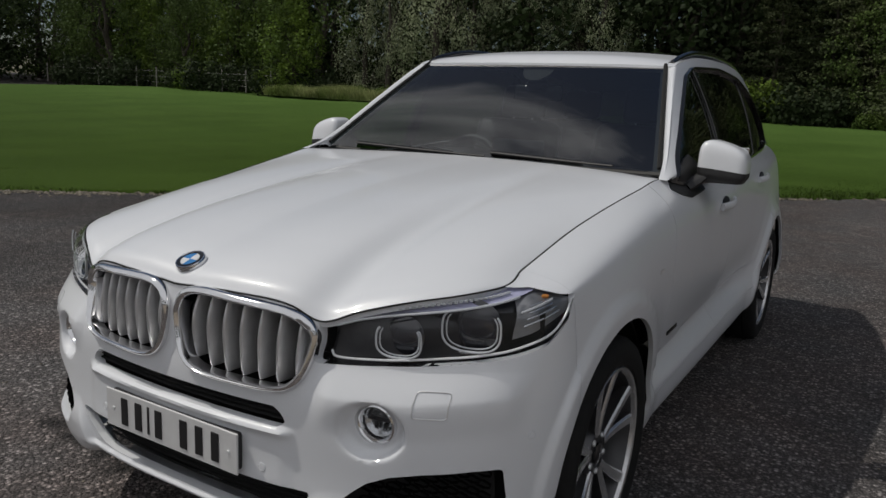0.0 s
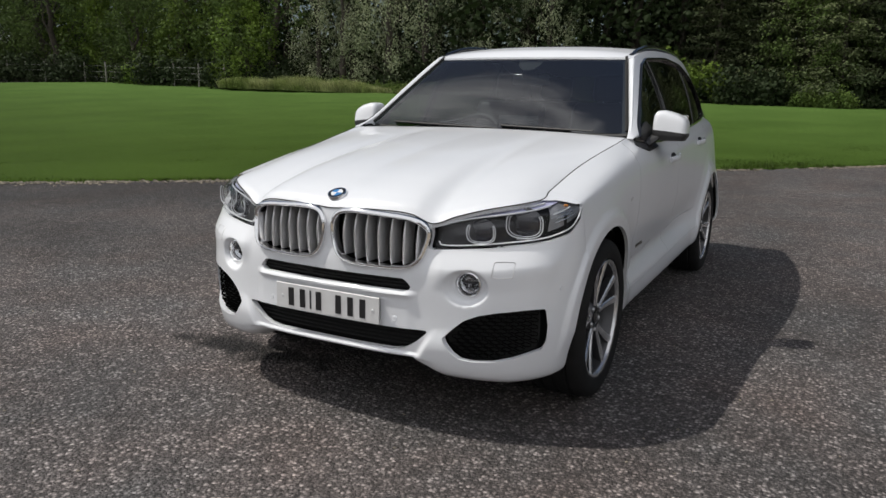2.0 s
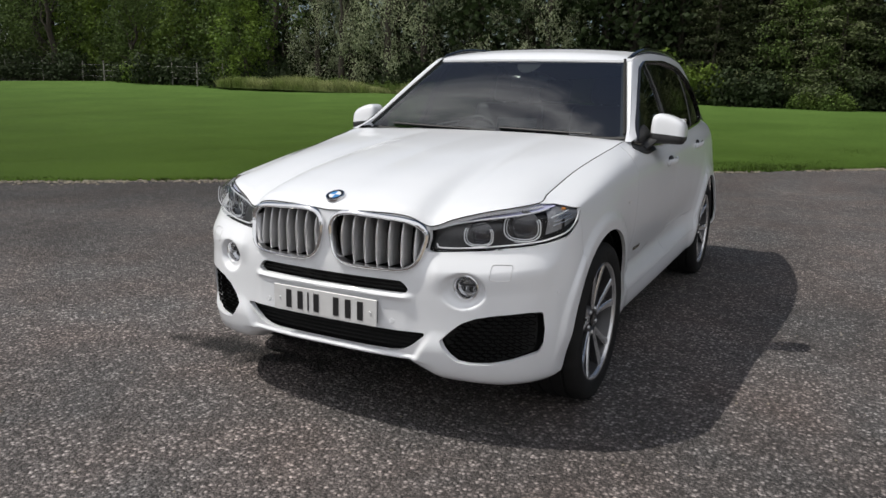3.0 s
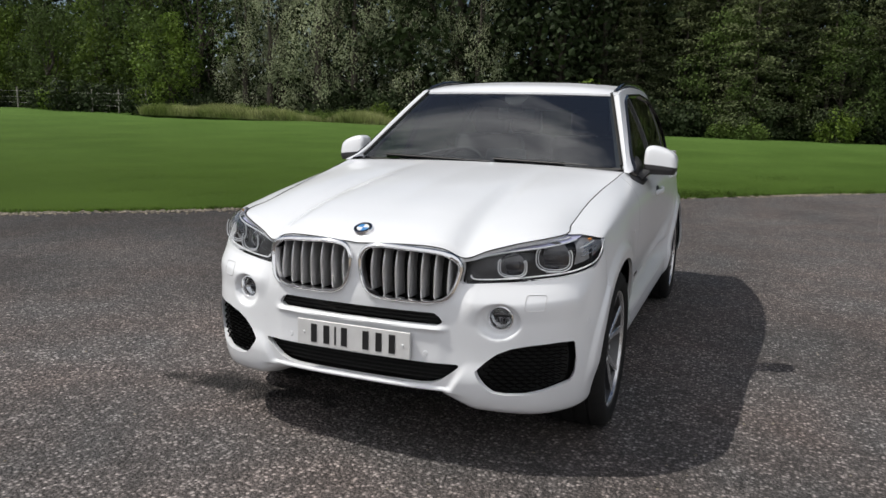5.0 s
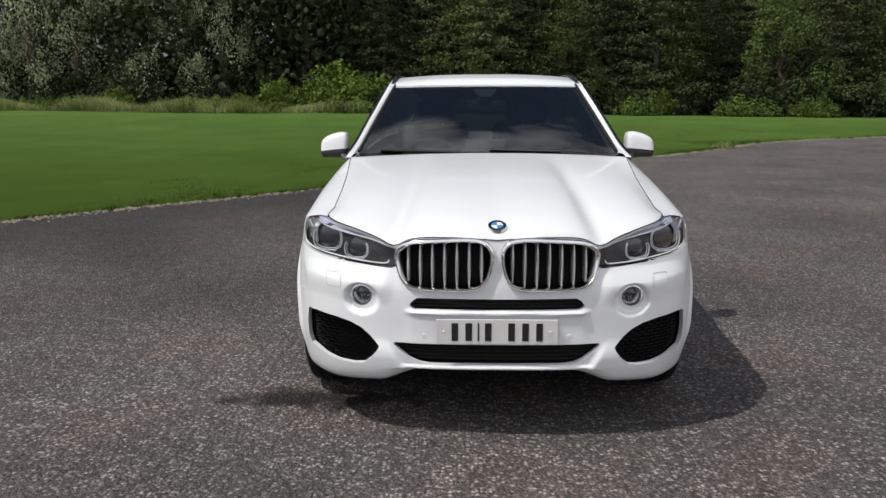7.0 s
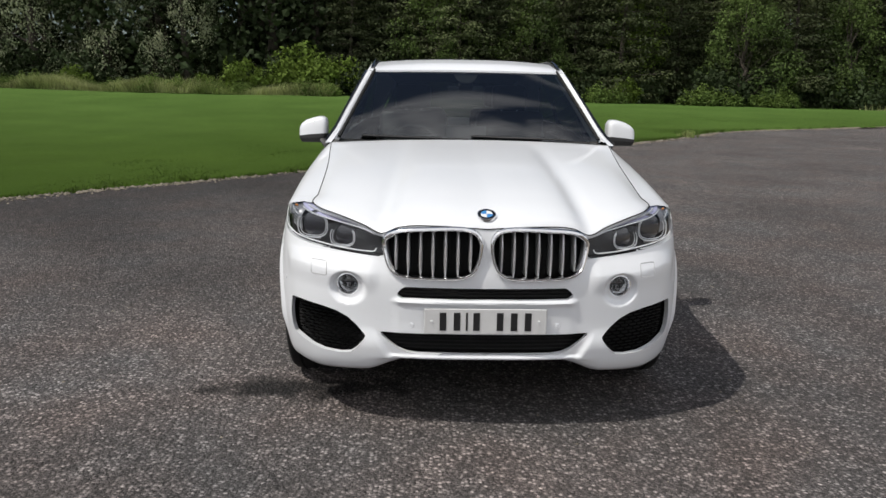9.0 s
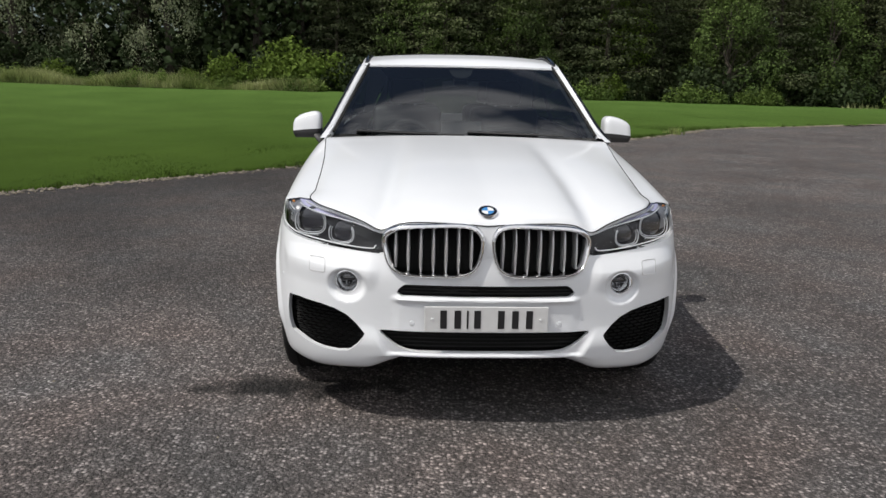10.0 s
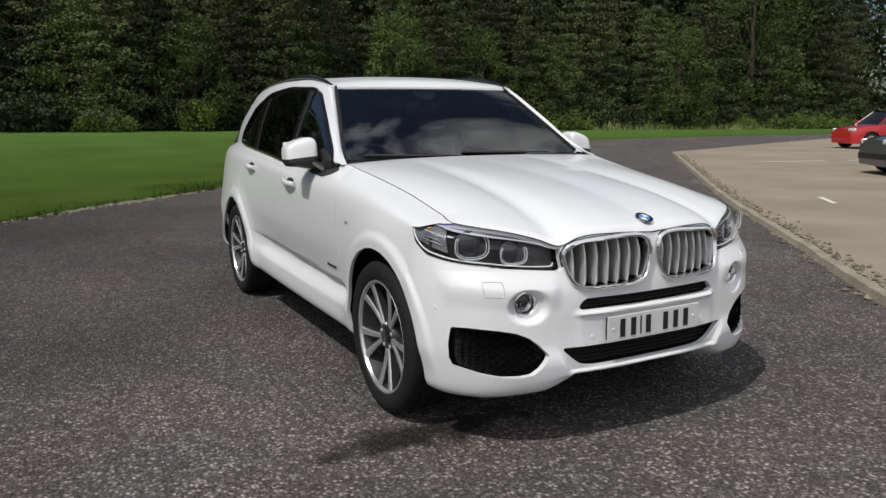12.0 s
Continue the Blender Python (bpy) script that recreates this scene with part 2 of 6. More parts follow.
MAT = dict(
    paint=material("white_paint", (0.725, 0.742, 0.772), 0.40, coat=0.7, coat_rough=0.09, vary=0.015, scale=3.0),
    chrome=material("chrome", (0.78, 0.78, 0.79), 0.09, 1.0, vary=0.05, scale=25.0),
    satin=material("satin_silver", (0.60, 0.60, 0.61), 0.36, 0.65, vary=0.06, scale=30.0),
    black_gloss=material("black_gloss", (0.012, 0.012, 0.013), 0.12, coat=0.6, vary=0.1, scale=20.0),
    black=material("black_plastic", (0.016, 0.016, 0.017), 0.55, vary=0.2, scale=30.0, bump=0.15, bump_scale=350.0),
    intake=material("intake_mesh", (0.007, 0.007, 0.007), 1.0, vary=0.2, scale=30.0, specular=0.0),
    void=material("dark_cavity", (0.008, 0.008, 0.008), 0.9, vary=0.2, scale=10.0),
    liner=material("arch_liner", (0.012, 0.012, 0.011), 0.9, vary=0.3, scale=14.0, bump=0.4, bump_scale=80.0),
    rubber=material("tyre_rubber", (0.012, 0.012, 0.012), 0.8, vary=0.25, scale=18.0, bump=0.2, bump_scale=150.0, specular=0.25),
    alloy=material("machined_alloy", (0.62, 0.62, 0.63), 0.26, 0.75, vary=0.06, scale=14.0),
    alloy_dark=material("grey_alloy", (0.09, 0.09, 0.095), 0.4, 0.7, vary=0.1, scale=14.0),
    lamp_rim=material("lamp_white_rim", (0.80, 0.81, 0.83), 0.3, vary=0.05, scale=40.0),
    lamp_rib=material("lamp_ribbed_grey", (0.22, 0.225, 0.24), 0.3, 0.4, vary=0.1, scale=40.0),
    lamp_dark=material("lamp_housing", (0.055, 0.056, 0.06), 0.25, vary=0.15, scale=30.0),
    lamp_grey=material("lamp_grey_housing", (0.028, 0.029, 0.033), 0.3, 0.3, vary=0.12, scale=40.0),
    lamp_brow=material("lamp_pale_band", (0.42, 0.42, 0.58), 0.2, 0.0, vary=0.08, scale=30.0),
    lamp_glass=material("projector_glass", (0.020, 0.021, 0.028), 0.12, coat=1.0, vary=0.1, scale=30.0),
    lamp_silver=material("lamp_reflector", (0.55, 0.56, 0.58), 0.2, 0.8, vary=0.08, scale=40.0),
    lamp_clear=glass("lamp_lens", (0.98, 0.985, 0.99), 1.28),
    lamp_inner=material("lamp_light_guide", (0.60, 0.62, 0.65), 0.25, 0.2, vary=0.08, scale=50.0),
    amber=material("amber_lens", (0.55, 0.22, 0.05), 0.2, vary=0.1, scale=50.0),
    red_lens=material("red_lens", (0.35, 0.012, 0.012), 0.12, coat=0.8, vary=0.1, scale=40.0),
    screen=glass("windscreen_glass", (0.36, 0.42, 0.43), 1.5, boost=3.7),
    tint=glass("tinted_glass", (0.10, 0.11, 0.115), 1.5, boost=1.5),
    side_glass=glass("side_glass", (0.26, 0.30, 0.30), 1.5, boost=2.4),
    leather=material("dark_leather", (0.014, 0.013, 0.013), 0.5, vary=0.2, scale=16.0, bump=0.2, bump_scale=220.0),
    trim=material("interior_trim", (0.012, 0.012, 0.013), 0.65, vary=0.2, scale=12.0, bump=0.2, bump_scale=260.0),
    plate=material("plate_white", (0.62, 0.62, 0.62), 0.4, vary=0.06, scale=18.0),
    ink=material("plate_black", (0.012, 0.012, 0.013), 0.45, vary=0.1, scale=40.0),
    blue=material("badge_blue", (0.05, 0.22, 0.52), 0.2, coat=0.8, vary=0.05, scale=60.0),
    white=material("badge_white", (0.72, 0.73, 0.74), 0.25, coat=0.6, vary=0.05, scale=60.0),
    mirror=material("mirror_glass", (0.85, 0.86, 0.87), 0.02, 1.0),
    asphalt=asphalt_material(),
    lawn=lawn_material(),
    blade=material("grass_blade", (0.040, 0.070, 0.0055), 0.6, by_island=0.35, vary=0.25, scale=1.5, translucent=0.25, specular=0.25),
    straw=material("rough_grass", (0.36, 0.38, 0.18), 0.7, by_island=0.45, vary=0.3, scale=0.6, second=(0.18, 0.23, 0.07), translucent=0.25, specular=0.2),
    gravel=material("gravel", (0.17, 0.148, 0.115), 0.85, by_island=0.5, vary=0.25, scale=30.0),
    concrete=material("concrete", (0.28, 0.236, 0.183), 0.85, second=(0.232, 0.193, 0.15), vary=0.12, scale=0.7, fine=0.12, fine_scale=45.0, bump=0.5, bump_scale=60.0),
    kerb=material("kerb_concrete", (0.26, 0.23, 0.18), 0.9, vary=0.3, scale=3.0, fine=0.3, fine_scale=40.0, bump=0.8, bump_scale=40.0),
    line=material("road_paint", (0.62, 0.60, 0.56), 0.7, vary=0.25, scale=9.0),
    bark=material("bark", (0.045, 0.037, 0.028), 0.9, vary=0.35, scale=4.0, bump=1.0, bump_scale=14.0),
    post=material("fence_post", (0.20, 0.19, 0.17), 0.8, vary=0.2, scale=6.0),
    wire=material("fence_wire", (0.2, 0.2, 0.2), 0.5, 0.8, vary=0.1),
)


def leaf(name, a, b, trans=0.22, tree=0.16):
    return material(name, a, 0.65, second=b, vary=0.28, scale=0.35, by_island=0.26, by_object=tree, translucent=trans, specular=0.12)


MAT["willow"] = leaf("willow_leaf", (0.33, 0.36, 0.23), (0.15, 0.18, 0.10))
MAT["broad"] = leaf("broad_leaf", (0.085, 0.125, 0.034), (0.052, 0.081, 0.025))
MAT["lime"] = leaf("lime_leaf", (0.12, 0.175, 0.030), (0.085, 0.135, 0.024))
MAT["needle"] = leaf("pine_needle", (0.072, 0.087, 0.037), (0.038, 0.051, 0.023), 0.1, 0.38)
# leaf green darkened so that the colour carries the wood's inner shade
MAT["deep"] = leaf("shade_leaf", (0.034, 0.050, 0.020), (0.023, 0.035, 0.014), 0.1)
MAT["shrub"] = leaf("shrub_leaf", (0.12, 0.175, 0.04), (0.08, 0.125, 0.03))


# ---------------------------------------------------------------- mesh helpers
def finish(bm, name, mat, smooth=True, angle=32.0):
    """Turn a bmesh into mesh data: normals, smooth faces with hard edges past the angle, and its material(s)."""
    bmesh.ops.recalc_face_normals(bm, faces=bm.faces)
    for f in bm.faces:
        f.smooth = smooth
    if smooth:
        lim = radians(angle)
        for e in bm.edges:
            if len(e.link_faces) == 2 and e.calc_face_angle(0.0) > lim:
                e.smooth = False
    me = bpy.data.meshes.new(name)
    bm.to_mesh(me)
    bm.free()
    for k in (mat if isinstance(mat, (list, tuple)) else [mat]):
        me.materials.append(MAT[k] if isinstance(k, str) else k)
    return me


def part(name, bm, mat, parent, label="", at=None, angle=32.0, smooth=True):
    """Link a bmesh as one mesh object under a thing or a part."""
    ob = new(name, finish(bm, name, mat, smooth, angle))
    ob.parent = parent
    if at is not None:
        ob.matrix_basis = at
    return tagged(ob, label=label) if label else ob


def thing(name, label, category, at=None, group="", kind=""):
    ob = new(name)
    ob.empty_display_size = 0.2
    if at is not None:
        ob.matrix_basis = at
    return tagged(ob, label, category, group, kind)


def box(bm, size, at=None, bevel=0.0, segments=2):
    """A bevelled box centred on the pose at."""
    r = bmesh.ops.create_cube(bm, size=1.0, matrix=(at or Matrix()) @ Matrix.Diagonal((*size, 1)))
    if bevel:
        es = list({e for v in r["verts"] for e in v.link_edges})
        bmesh.ops.bevel(bm, geom=es, offset=bevel, segments=segments, affect="EDGES", profile=0.5)
    return bm


def lathe(bm, profile, steps=48, axis="x", at=None, closed=False):
    """Turn a profile of (distance along the axis, radius) round the axis."""
    m = at or Matrix()
    rings = []
    for i in range(steps):
        a = 2 * math.pi * i / steps
        c, s = math.cos(a), math.sin(a)
        ring = []
        for d, r in profile:
            p = Vector((d, r * c, r * s)) if axis == "x" else Vector((r * c, d, r * s)) if axis == "y" else Vector((r * c, r * s, d))
            ring.append(bm.verts.new(m @ p))
        rings.append(ring)
    n = len(profile)
    for i in range(steps):
        a, b = rings[i], rings[(i + 1) % steps]
        for j in range(n if closed else n - 1):
            k = (j + 1) % n
            bm.faces.new((a[j], a[k], b[k], b[j]))
    if not closed:
        for j in (0, n - 1):
            if profile[j][1] > 1e-6:
                bm.faces.new([r[j] for r in rings])
    bmesh.ops.remove_doubles(bm, verts=bm.verts, dist=1e-6)
    return bm


def sweep(bm, path, section, closed=False, up=Vector((0, 0, 1))):
    """Sweep a closed section of (across, up) along a path; section may be a function of the place 0..1 along it."""
    n = len(path)
    rings = []
    for i, p in enumerate(path):
        a = path[(i - 1) % n] if closed or i else path[0]
        b = path[(i + 1) % n] if closed or i < n - 1 else path[-1]
        t = (b - a).normalized()
        side = t.cross(up).normalized()
        top = side.cross(t).normalized()
        sec = section(i / (n - 1)) if callable(section) else section
        rings.append([bm.verts.new(p + side * u + top * w) for u, w in sec])
    k = len(rings[0])
    for i in range(n if closed else n - 1):
        a, b = rings[i], rings[(i + 1) % n]
        for j in range(k):
            bm.faces.new((a[j], a[(j + 1) % k], b[(j + 1) % k], b[j]))
    if not closed:
        bm.faces.new(rings[0]), bm.faces.new(list(reversed(rings[-1])))
    return bm


def oval(rx, ry, n=8):
    return [(rx * math.cos(2 * math.pi * i / n), ry * math.sin(2 * math.pi * i / n)) for i in range(n)]


def keyed(*keys):
    """A smooth curve through keys (t, a, b, ...): a function of t that gives an array of the values."""
    k = np.array(keys, float)
    t, v = k[:, 0], k[:, 1:]
    h, d = np.diff(t), np.diff(v, axis=0) / np.diff(t)[:, None]
    m = np.zeros_like(v)
    m[0], m[-1] = d[0], d[-1]
    for i in range(1, len(t) - 1):
        m[i] = (d[i - 1] * h[i] + d[i] * h[i - 1]) / (h[i] + h[i - 1])

    def at(x):
        i = int(np.clip(np.searchsorted(t, x) - 1, 0, len(t) - 2))
        u = (x - t[i]) / h[i]
        if u < 0 or u > 1:
            e = 0 if u < 0 else -1
            return v[e] + m[e] * (x - t[e])
        return ((2 * u**3 - 3 * u**2 + 1) * v[i] + (u**3 - 2 * u**2 + u) * h[i] * m[i]
                + (3 * u**2 - 2 * u**3) * v[i + 1] + (u**3 - u**2) * h[i] * m[i + 1])
    return at


def polygon(points, r=0.0):
    """Signed distance to a polygon whose corners are rounded with radius r; negative inside."""
    pts = np.array(points, float)
    if r:  # draw the corners in by r, then grow by r
        n, out = len(pts), []
        area = sum(pts[i][0] * pts[(i + 1) % n][1] - pts[(i + 1) % n][0] * pts[i][1] for i in range(n))
        sg = 1.0 if area > 0 else -1.0
        for i in range(n):
            a, b, c = pts[i - 1], pts[i], pts[(i + 1) % n]
            e1, e2 = (b - a) / np.linalg.norm(b - a), (c - b) / np.linalg.norm(c - b)
            n1, n2 = sg * np.array((-e1[1], e1[0])), sg * np.array((-e2[1], e2[0]))
            bis = n1 + n2
            out.append(b + r * bis / max(0.35, 0.5 * bis.dot(bis)))
        pts = np.array(out)

    flat = [(float(a), float(b)) for a, b in pts]
    x0, x1, y0, y1 = min(p[0] for p in flat), max(p[0] for p in flat), min(p[1] for p in flat), max(p[1] for p in flat)

    def f(x, y):
        far = max(x0 - x, x - x1, y0 - y, y - y1)
        if far > r + 0.02:  # well outside the box round it
            return far - r
        d, inside = 1e9, False
        n = len(flat)
        for i in range(n):
            ax, ay = flat[i]
            bx, by = flat[(i + 1) % n]
            ex, ey, wx, wy = bx - ax, by - ay, x - ax, y - ay
            h = min(1.0, max(0.0, (wx * ex + wy * ey) / (ex * ex + ey * ey)))
            d = min(d, (wx - ex * h) ** 2 + (wy - ey * h) ** 2)
            if (ay > y) != (by > y) and x < ex * (y - ay) / ey + ax:
                inside = not inside
        d = math.sqrt(d)
        return (-d if inside else d) - r
    return f


def sheet(surface, us, vs, keep=None, lip=0.0, lip_way=None, thick=0.0):
    """A panel: the surface(u, v) sampled on a grid and trimmed to where keep(u, v, point) >= 0, with the trimmed edges turned in by lip."""
    bm = bmesh.new()
    nu, nv = len(us), len(vs)
    P = [[surface(u, v) for v in vs] for u in us]
    if keep is None:
        F = [[1.0] * nv for _ in us]
    else:
        F = [[keep(us[i], vs[j], P[i][j]) for j in range(nv)] for i in range(nu)]
    made, cut, trimmed = {}, {}, set()

    def vert(i, j):
        if (i, j) not in made:
            made[i, j] = bm.verts.new(P[i][j])
        return made[i, j]

    def crossing(a, b):
        key = (a, b) if a < b else (b, a)
        if key not in cut:
            (i0, j0), (i1, j1) = key
            lo, hi, f0 = 0.0, 1.0, F[i0][j0]
            for _ in range(7):
                mid = (lo + hi) / 2
                u, v = us[i0] + (us[i1] - us[i0]) * mid, vs[j0] + (vs[j1] - vs[j0]) * mid
                p = surface(u, v)
                if (keep(u, v, p) >= 0) == (f0 >= 0):
                    lo = mid
                else:
                    hi = mid
            cut[key] = bm.verts.new(p)
            trimmed.add(cut[key])
        return cut[key]

    for i in range(nu - 1):
        for j in range(nv - 1):
            c = [(i, j), (i + 1, j), (i + 1, j + 1), (i, j + 1)]
            s = [F[a][b] >= 0 for a, b in c]
            if not any(s):
                continue
            loop = []
            for k in range(4):
                if s[k]:
                    loop.append(vert(*c[k]))
                if s[k] != s[(k + 1) % 4]:
                    loop.append(crossing(c[k], c[(k + 1) % 4]))
            if len(loop) > 2:
                try:
                    bm.faces.new(loop)
                except ValueError:
                    pass
    bmesh.ops.remove_doubles(bm, verts=bm.verts, dist=2e-5)
    if lip:
        edges = [e for e in bm.edges if len(e.link_faces) == 1]
        if lip_way is None:
            bm.normal_update()
        r = bmesh.ops.extrude_edge_only(bm, edges=edges)
        for v in [g for g in r["geom"] if isinstance(g, bmesh.types.BMVert)]:
            v.co += Vector(lip_way(v.co) if callable(lip_way) else lip_way) * lip
    return bm


def grid(a, b, n):
    return [a + (b - a) * i / (n - 1) for i in range(n)]


def smooth01(x):
    x = min(1.0, max(0.0, x))
    return x * x * (3 - 2 * x)


def both_sides(bm):
    """Add the mirror image across the car's middle."""
    bmesh.ops.mirror(bm, geom=bm.verts[:] + bm.edges[:] + bm.faces[:], axis="X", merge_dist=1e-5)
    return bm


def flipped(bm):
    for v in bm.verts:
        v.co.x = -v.co.x
    bmesh.ops.reverse_faces(bm, faces=bm.faces)
    return bm


# ---------------------------------------------------------------- ground
def rise(x, y):
    """The height of the ground: level round the car, climbing gently towards the woods."""
    far = math.hypot(x, y)
    return max(0.0, 0.88 - 0.012 * x) * smooth01((y - 7.0) / 52.0) * 1.32 * smooth01((far - 7) / 25) if y > 7 else 0.0


EDGE = keyed((-90, -70), (-30, -19), (-14, -2), (-8.7, 3.9), (-6.2, 6.3), (-4.9, 7.8), (-3.3, 9.6), (-1.4, 11.8), (0, 13.0), (2.8, 16.0), (4.4, 17.4),
             (7.2, 20.0), (9.5, 22.6), (14.5, 25.2), (19.3, 27.6), (28, 29.0), (60, 31.0), (110, 33.0))


def edge_y(x):
    return float(EDGE(x)[0])


def graded(a, b, near, lo, hi):
    """Steps from a to b, lo long near 'near' and growing to hi far away."""
    right, left = [near], [near]
    while right[-1] < b:
        right.append(right[-1] + min(hi, lo + 0.16 * abs(right[-1] - near)))
    while left[-1] > a:
        left.append(left[-1] - min(hi, lo + 0.16 * abs(left[-1] - near)))
    return sorted(set(left + right))


def build_ground():
    xs, ys = graded(-900, 900, 0, 1.0, 120), graded(-900, 900, 4, 1.0, 120)
    bm = bmesh.new()
    V = [[bm.verts.new((x, y, rise(x, y) + (0.006 * noise.noise((x * 0.5, y * 0.5, 0)) if abs(x) < 30 else 0))) for y in ys] for x in xs]
    for i in range(len(xs) - 1):
        for j in range(len(ys) - 1):
            bm.faces.new((V[i][j], V[i + 1][j], V[i + 1][j + 1], V[i][j + 1]))
    for v in bm.verts:
        if -90 < v.co.x < 110:
            v.co.z -= 0.4 * smooth01((v.co.y - edge_y(v.co.x) - 1.5) / 3.0)
        if abs(v.co.x) < 2.5 and -1.5 < v.co.y < 6:
            v.co.z = 0.0
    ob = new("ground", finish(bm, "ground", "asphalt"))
    tagged(ob, "dark grey worn asphalt with pale stone chips", "ground", kind="structure")


def lawn_edge(x):
    return edge_y(x) + 0.10 * noise.noise((x * 1.3, 2.0, 0)) + 0.05 * noise.noise((x * 5.1, 7.0, 0)) + 0.02 * noise.noise((x * 17.0, 3.0, 0))


def build_lawn():
    bm = bmesh.new()
    xs = graded(-90, 110, -2.5, 0.09, 3.0)
    steps = [0, 0.03, 0.08, 0.2, 0.5, 1.0, 1.8, 3, 5, 8, 12, 17, 23, 30, 40, 60, 90]
    cols = []
    for x in xs:
        y0 = lawn_edge(x)
        col = []
        for k, d in enumerate(steps):
            y = y0 + d
            lift = (-0.02, 0.02, 0.04, 0.05)[min(k, 3)]
            z = rise(x, y) + lift + 0.015 * noise.noise((x * 0.8, y * 0.8, 5)) + 0.01 * noise.noise((x * 4, y * 4, 1)) * (k > 0)
            col.append(bm.verts.new((x, y, z)))
        cols.append(col)
    for a, b in zip(cols, cols[1:]):
        for j in range(len(steps) - 1):
            bm.faces.new((a[j], b[j], b[j + 1], a[j + 1]))
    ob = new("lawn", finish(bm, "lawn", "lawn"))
    tagged(ob, "wide mown green lawn beside the asphalt", "lawn", kind="structure")


def from_arrays(name, verts, faces, mat):
    me = bpy.data.meshes.new(name)
    me.from_pydata([tuple(v) for v in verts], [], faces)
    me.materials.append(MAT[mat])
    return new(name, me)


def blades(name, places, height, width, mat, label, category, lean=0.5):
    """Many grass blades, each one narrow triangle, standing on the given places."""
    rng = np.random.default_rng(5)
    verts, faces = [], []
    for x, y, z in places:
        a, h = rng.uniform(0, 6.283), height * rng.uniform(0.5, 1.3) * (0.85 + 0.75 * noise.noise((x * 0.45, y * 0.45, 2.5)))
        w = width * rng.uniform(0.6, 1.4)
        b, o = rng.uniform(0, 6.283), h * rng.uniform(0, lean)
        c, s = math.cos(a) * w, math.sin(a) * w
        k = len(verts)
        verts += [(x - c, y - s, z), (x + c, y + s, z), (x + math.cos(b) * o, y + math.sin(b) * o, z + h)]
        faces.append((k, k + 1, k + 2))
    ob = from_arrays(name, verts, faces, mat)
    return tagged(ob, label, category, kind="stuff")


def build_grass():
    rng = np.random.default_rng(3)
    places = []
    while len(places) < 90000:
        x = rng.uniform(-11, 12)
        d = rng.exponential(3.0)
        if d > 16:
            continue
        y = lawn_edge(x) + 0.02 + d
        places.append((x, y, rise(x, y) + 0.03))
    blades("lawn_grass", places, 0.034, 0.009, "blade", "short mown grass blades on the lawn", "grass", 0.9)
    tufts = []
    for _ in range(150):  # longer tufts along the border
        x = rng.uniform(-11, 22)
        y = lawn_edge(x) + rng.uniform(-0.12, 0.25)
        for _ in range(26):
            px, py = x + rng.normal(0, 0.05), y + rng.normal(0, 0.05)
            tufts.append((px, py, rise(px, py)))
    blades("border_tufts", tufts, 0.11, 0.008, "blade", "ragged grass tufts on the lawn's border", "grass", 0.8)
    weed = []
    for _ in range(120):
        px, py = 8.0 + rng.normal(0, 0.13), edge_y(8.0) - 0.1 + rng.normal(0, 0.10)
        weed.append((px, py, rise(px, py)))
    blades("weed_clump", weed, 0.30, 0.022, "straw", "clump of tall weeds at the lawn's edge", "weeds", 0.7)


def stones(name, places, size, label, rng):
    verts, faces = [], []
    oct_v = np.array([(1, 0, 0), (-1, 0, 0), (0, 1, 0), (0, -1, 0), (0, 0, 1), (0, 0, -1)], float)
    oct_f = [(0, 2, 4), (2, 1, 4), (1, 3, 4), (3, 0, 4), (2, 0, 5), (1, 2, 5), (3, 1, 5), (0, 3, 5)]
    for x, y, z in places:
        s = size * rng.uniform(0.5, 1.6)
        a = rng.uniform(0, 6.283)
        R = np.array([[math.cos(a), -math.sin(a), 0], [math.sin(a), math.cos(a), 0], [0, 0, 1]])
        p = (oct_v * rng.uniform(0.6, 1.3, (6, 3)) * (s, s, s * 0.6)) @ R.T + (x, y, z + s * 0.25)
        k = len(verts)
        verts += p.tolist()
        faces += [tuple(k + i for i in f) for f in oct_f]
    return tagged(from_arrays(name, verts, faces, "gravel"), label, "gravel", kind="stuff")


def build_gravel():
    rng = np.random.default_rng(8)
    pl = []
    for _ in range(12000):
        x = rng.uniform(-13, 22)
        if noise.noise((x * 0.55, 4.0, 1.0)) + 0.5 * noise.noise((x * 2.3, 8.0, 1.0)) < rng.uniform(-0.55, 0.35):
            continue
        y = lawn_edge(x) - abs(rng.normal(0, 0.24)) * (0.7 + 0.9 * abs(noise.noise((x * 0.6, 9.0, 0)))) + 0.05
        pl.append((x, y, rise(x, y)))
    stones("edge_gravel", pl, 0.023, "loose pale gravel along the lawn's edge", rng)
    pl = []
    for _ in range(900):
        x, y = rng.uniform(-6, 6), rng.uniform(-3, 9)
        pl.append((x, y, 0.0))
    stones("loose_chippings", pl, 0.006, "loose stone chips scattered on the asphalt", rng)


PAD = keyed((-14, 8.0), (-8, 3.2), (-4, 2.5), (-1.0, 2.38), (0.2, 2.75), (1.03, 3.40), (2.59, 4.72), (6.02, 7.55), (12, 12.9), (18.4, 18.6))  # y, x of the pad's edge


def pad_x(y):
    return float(PAD(y)[0])


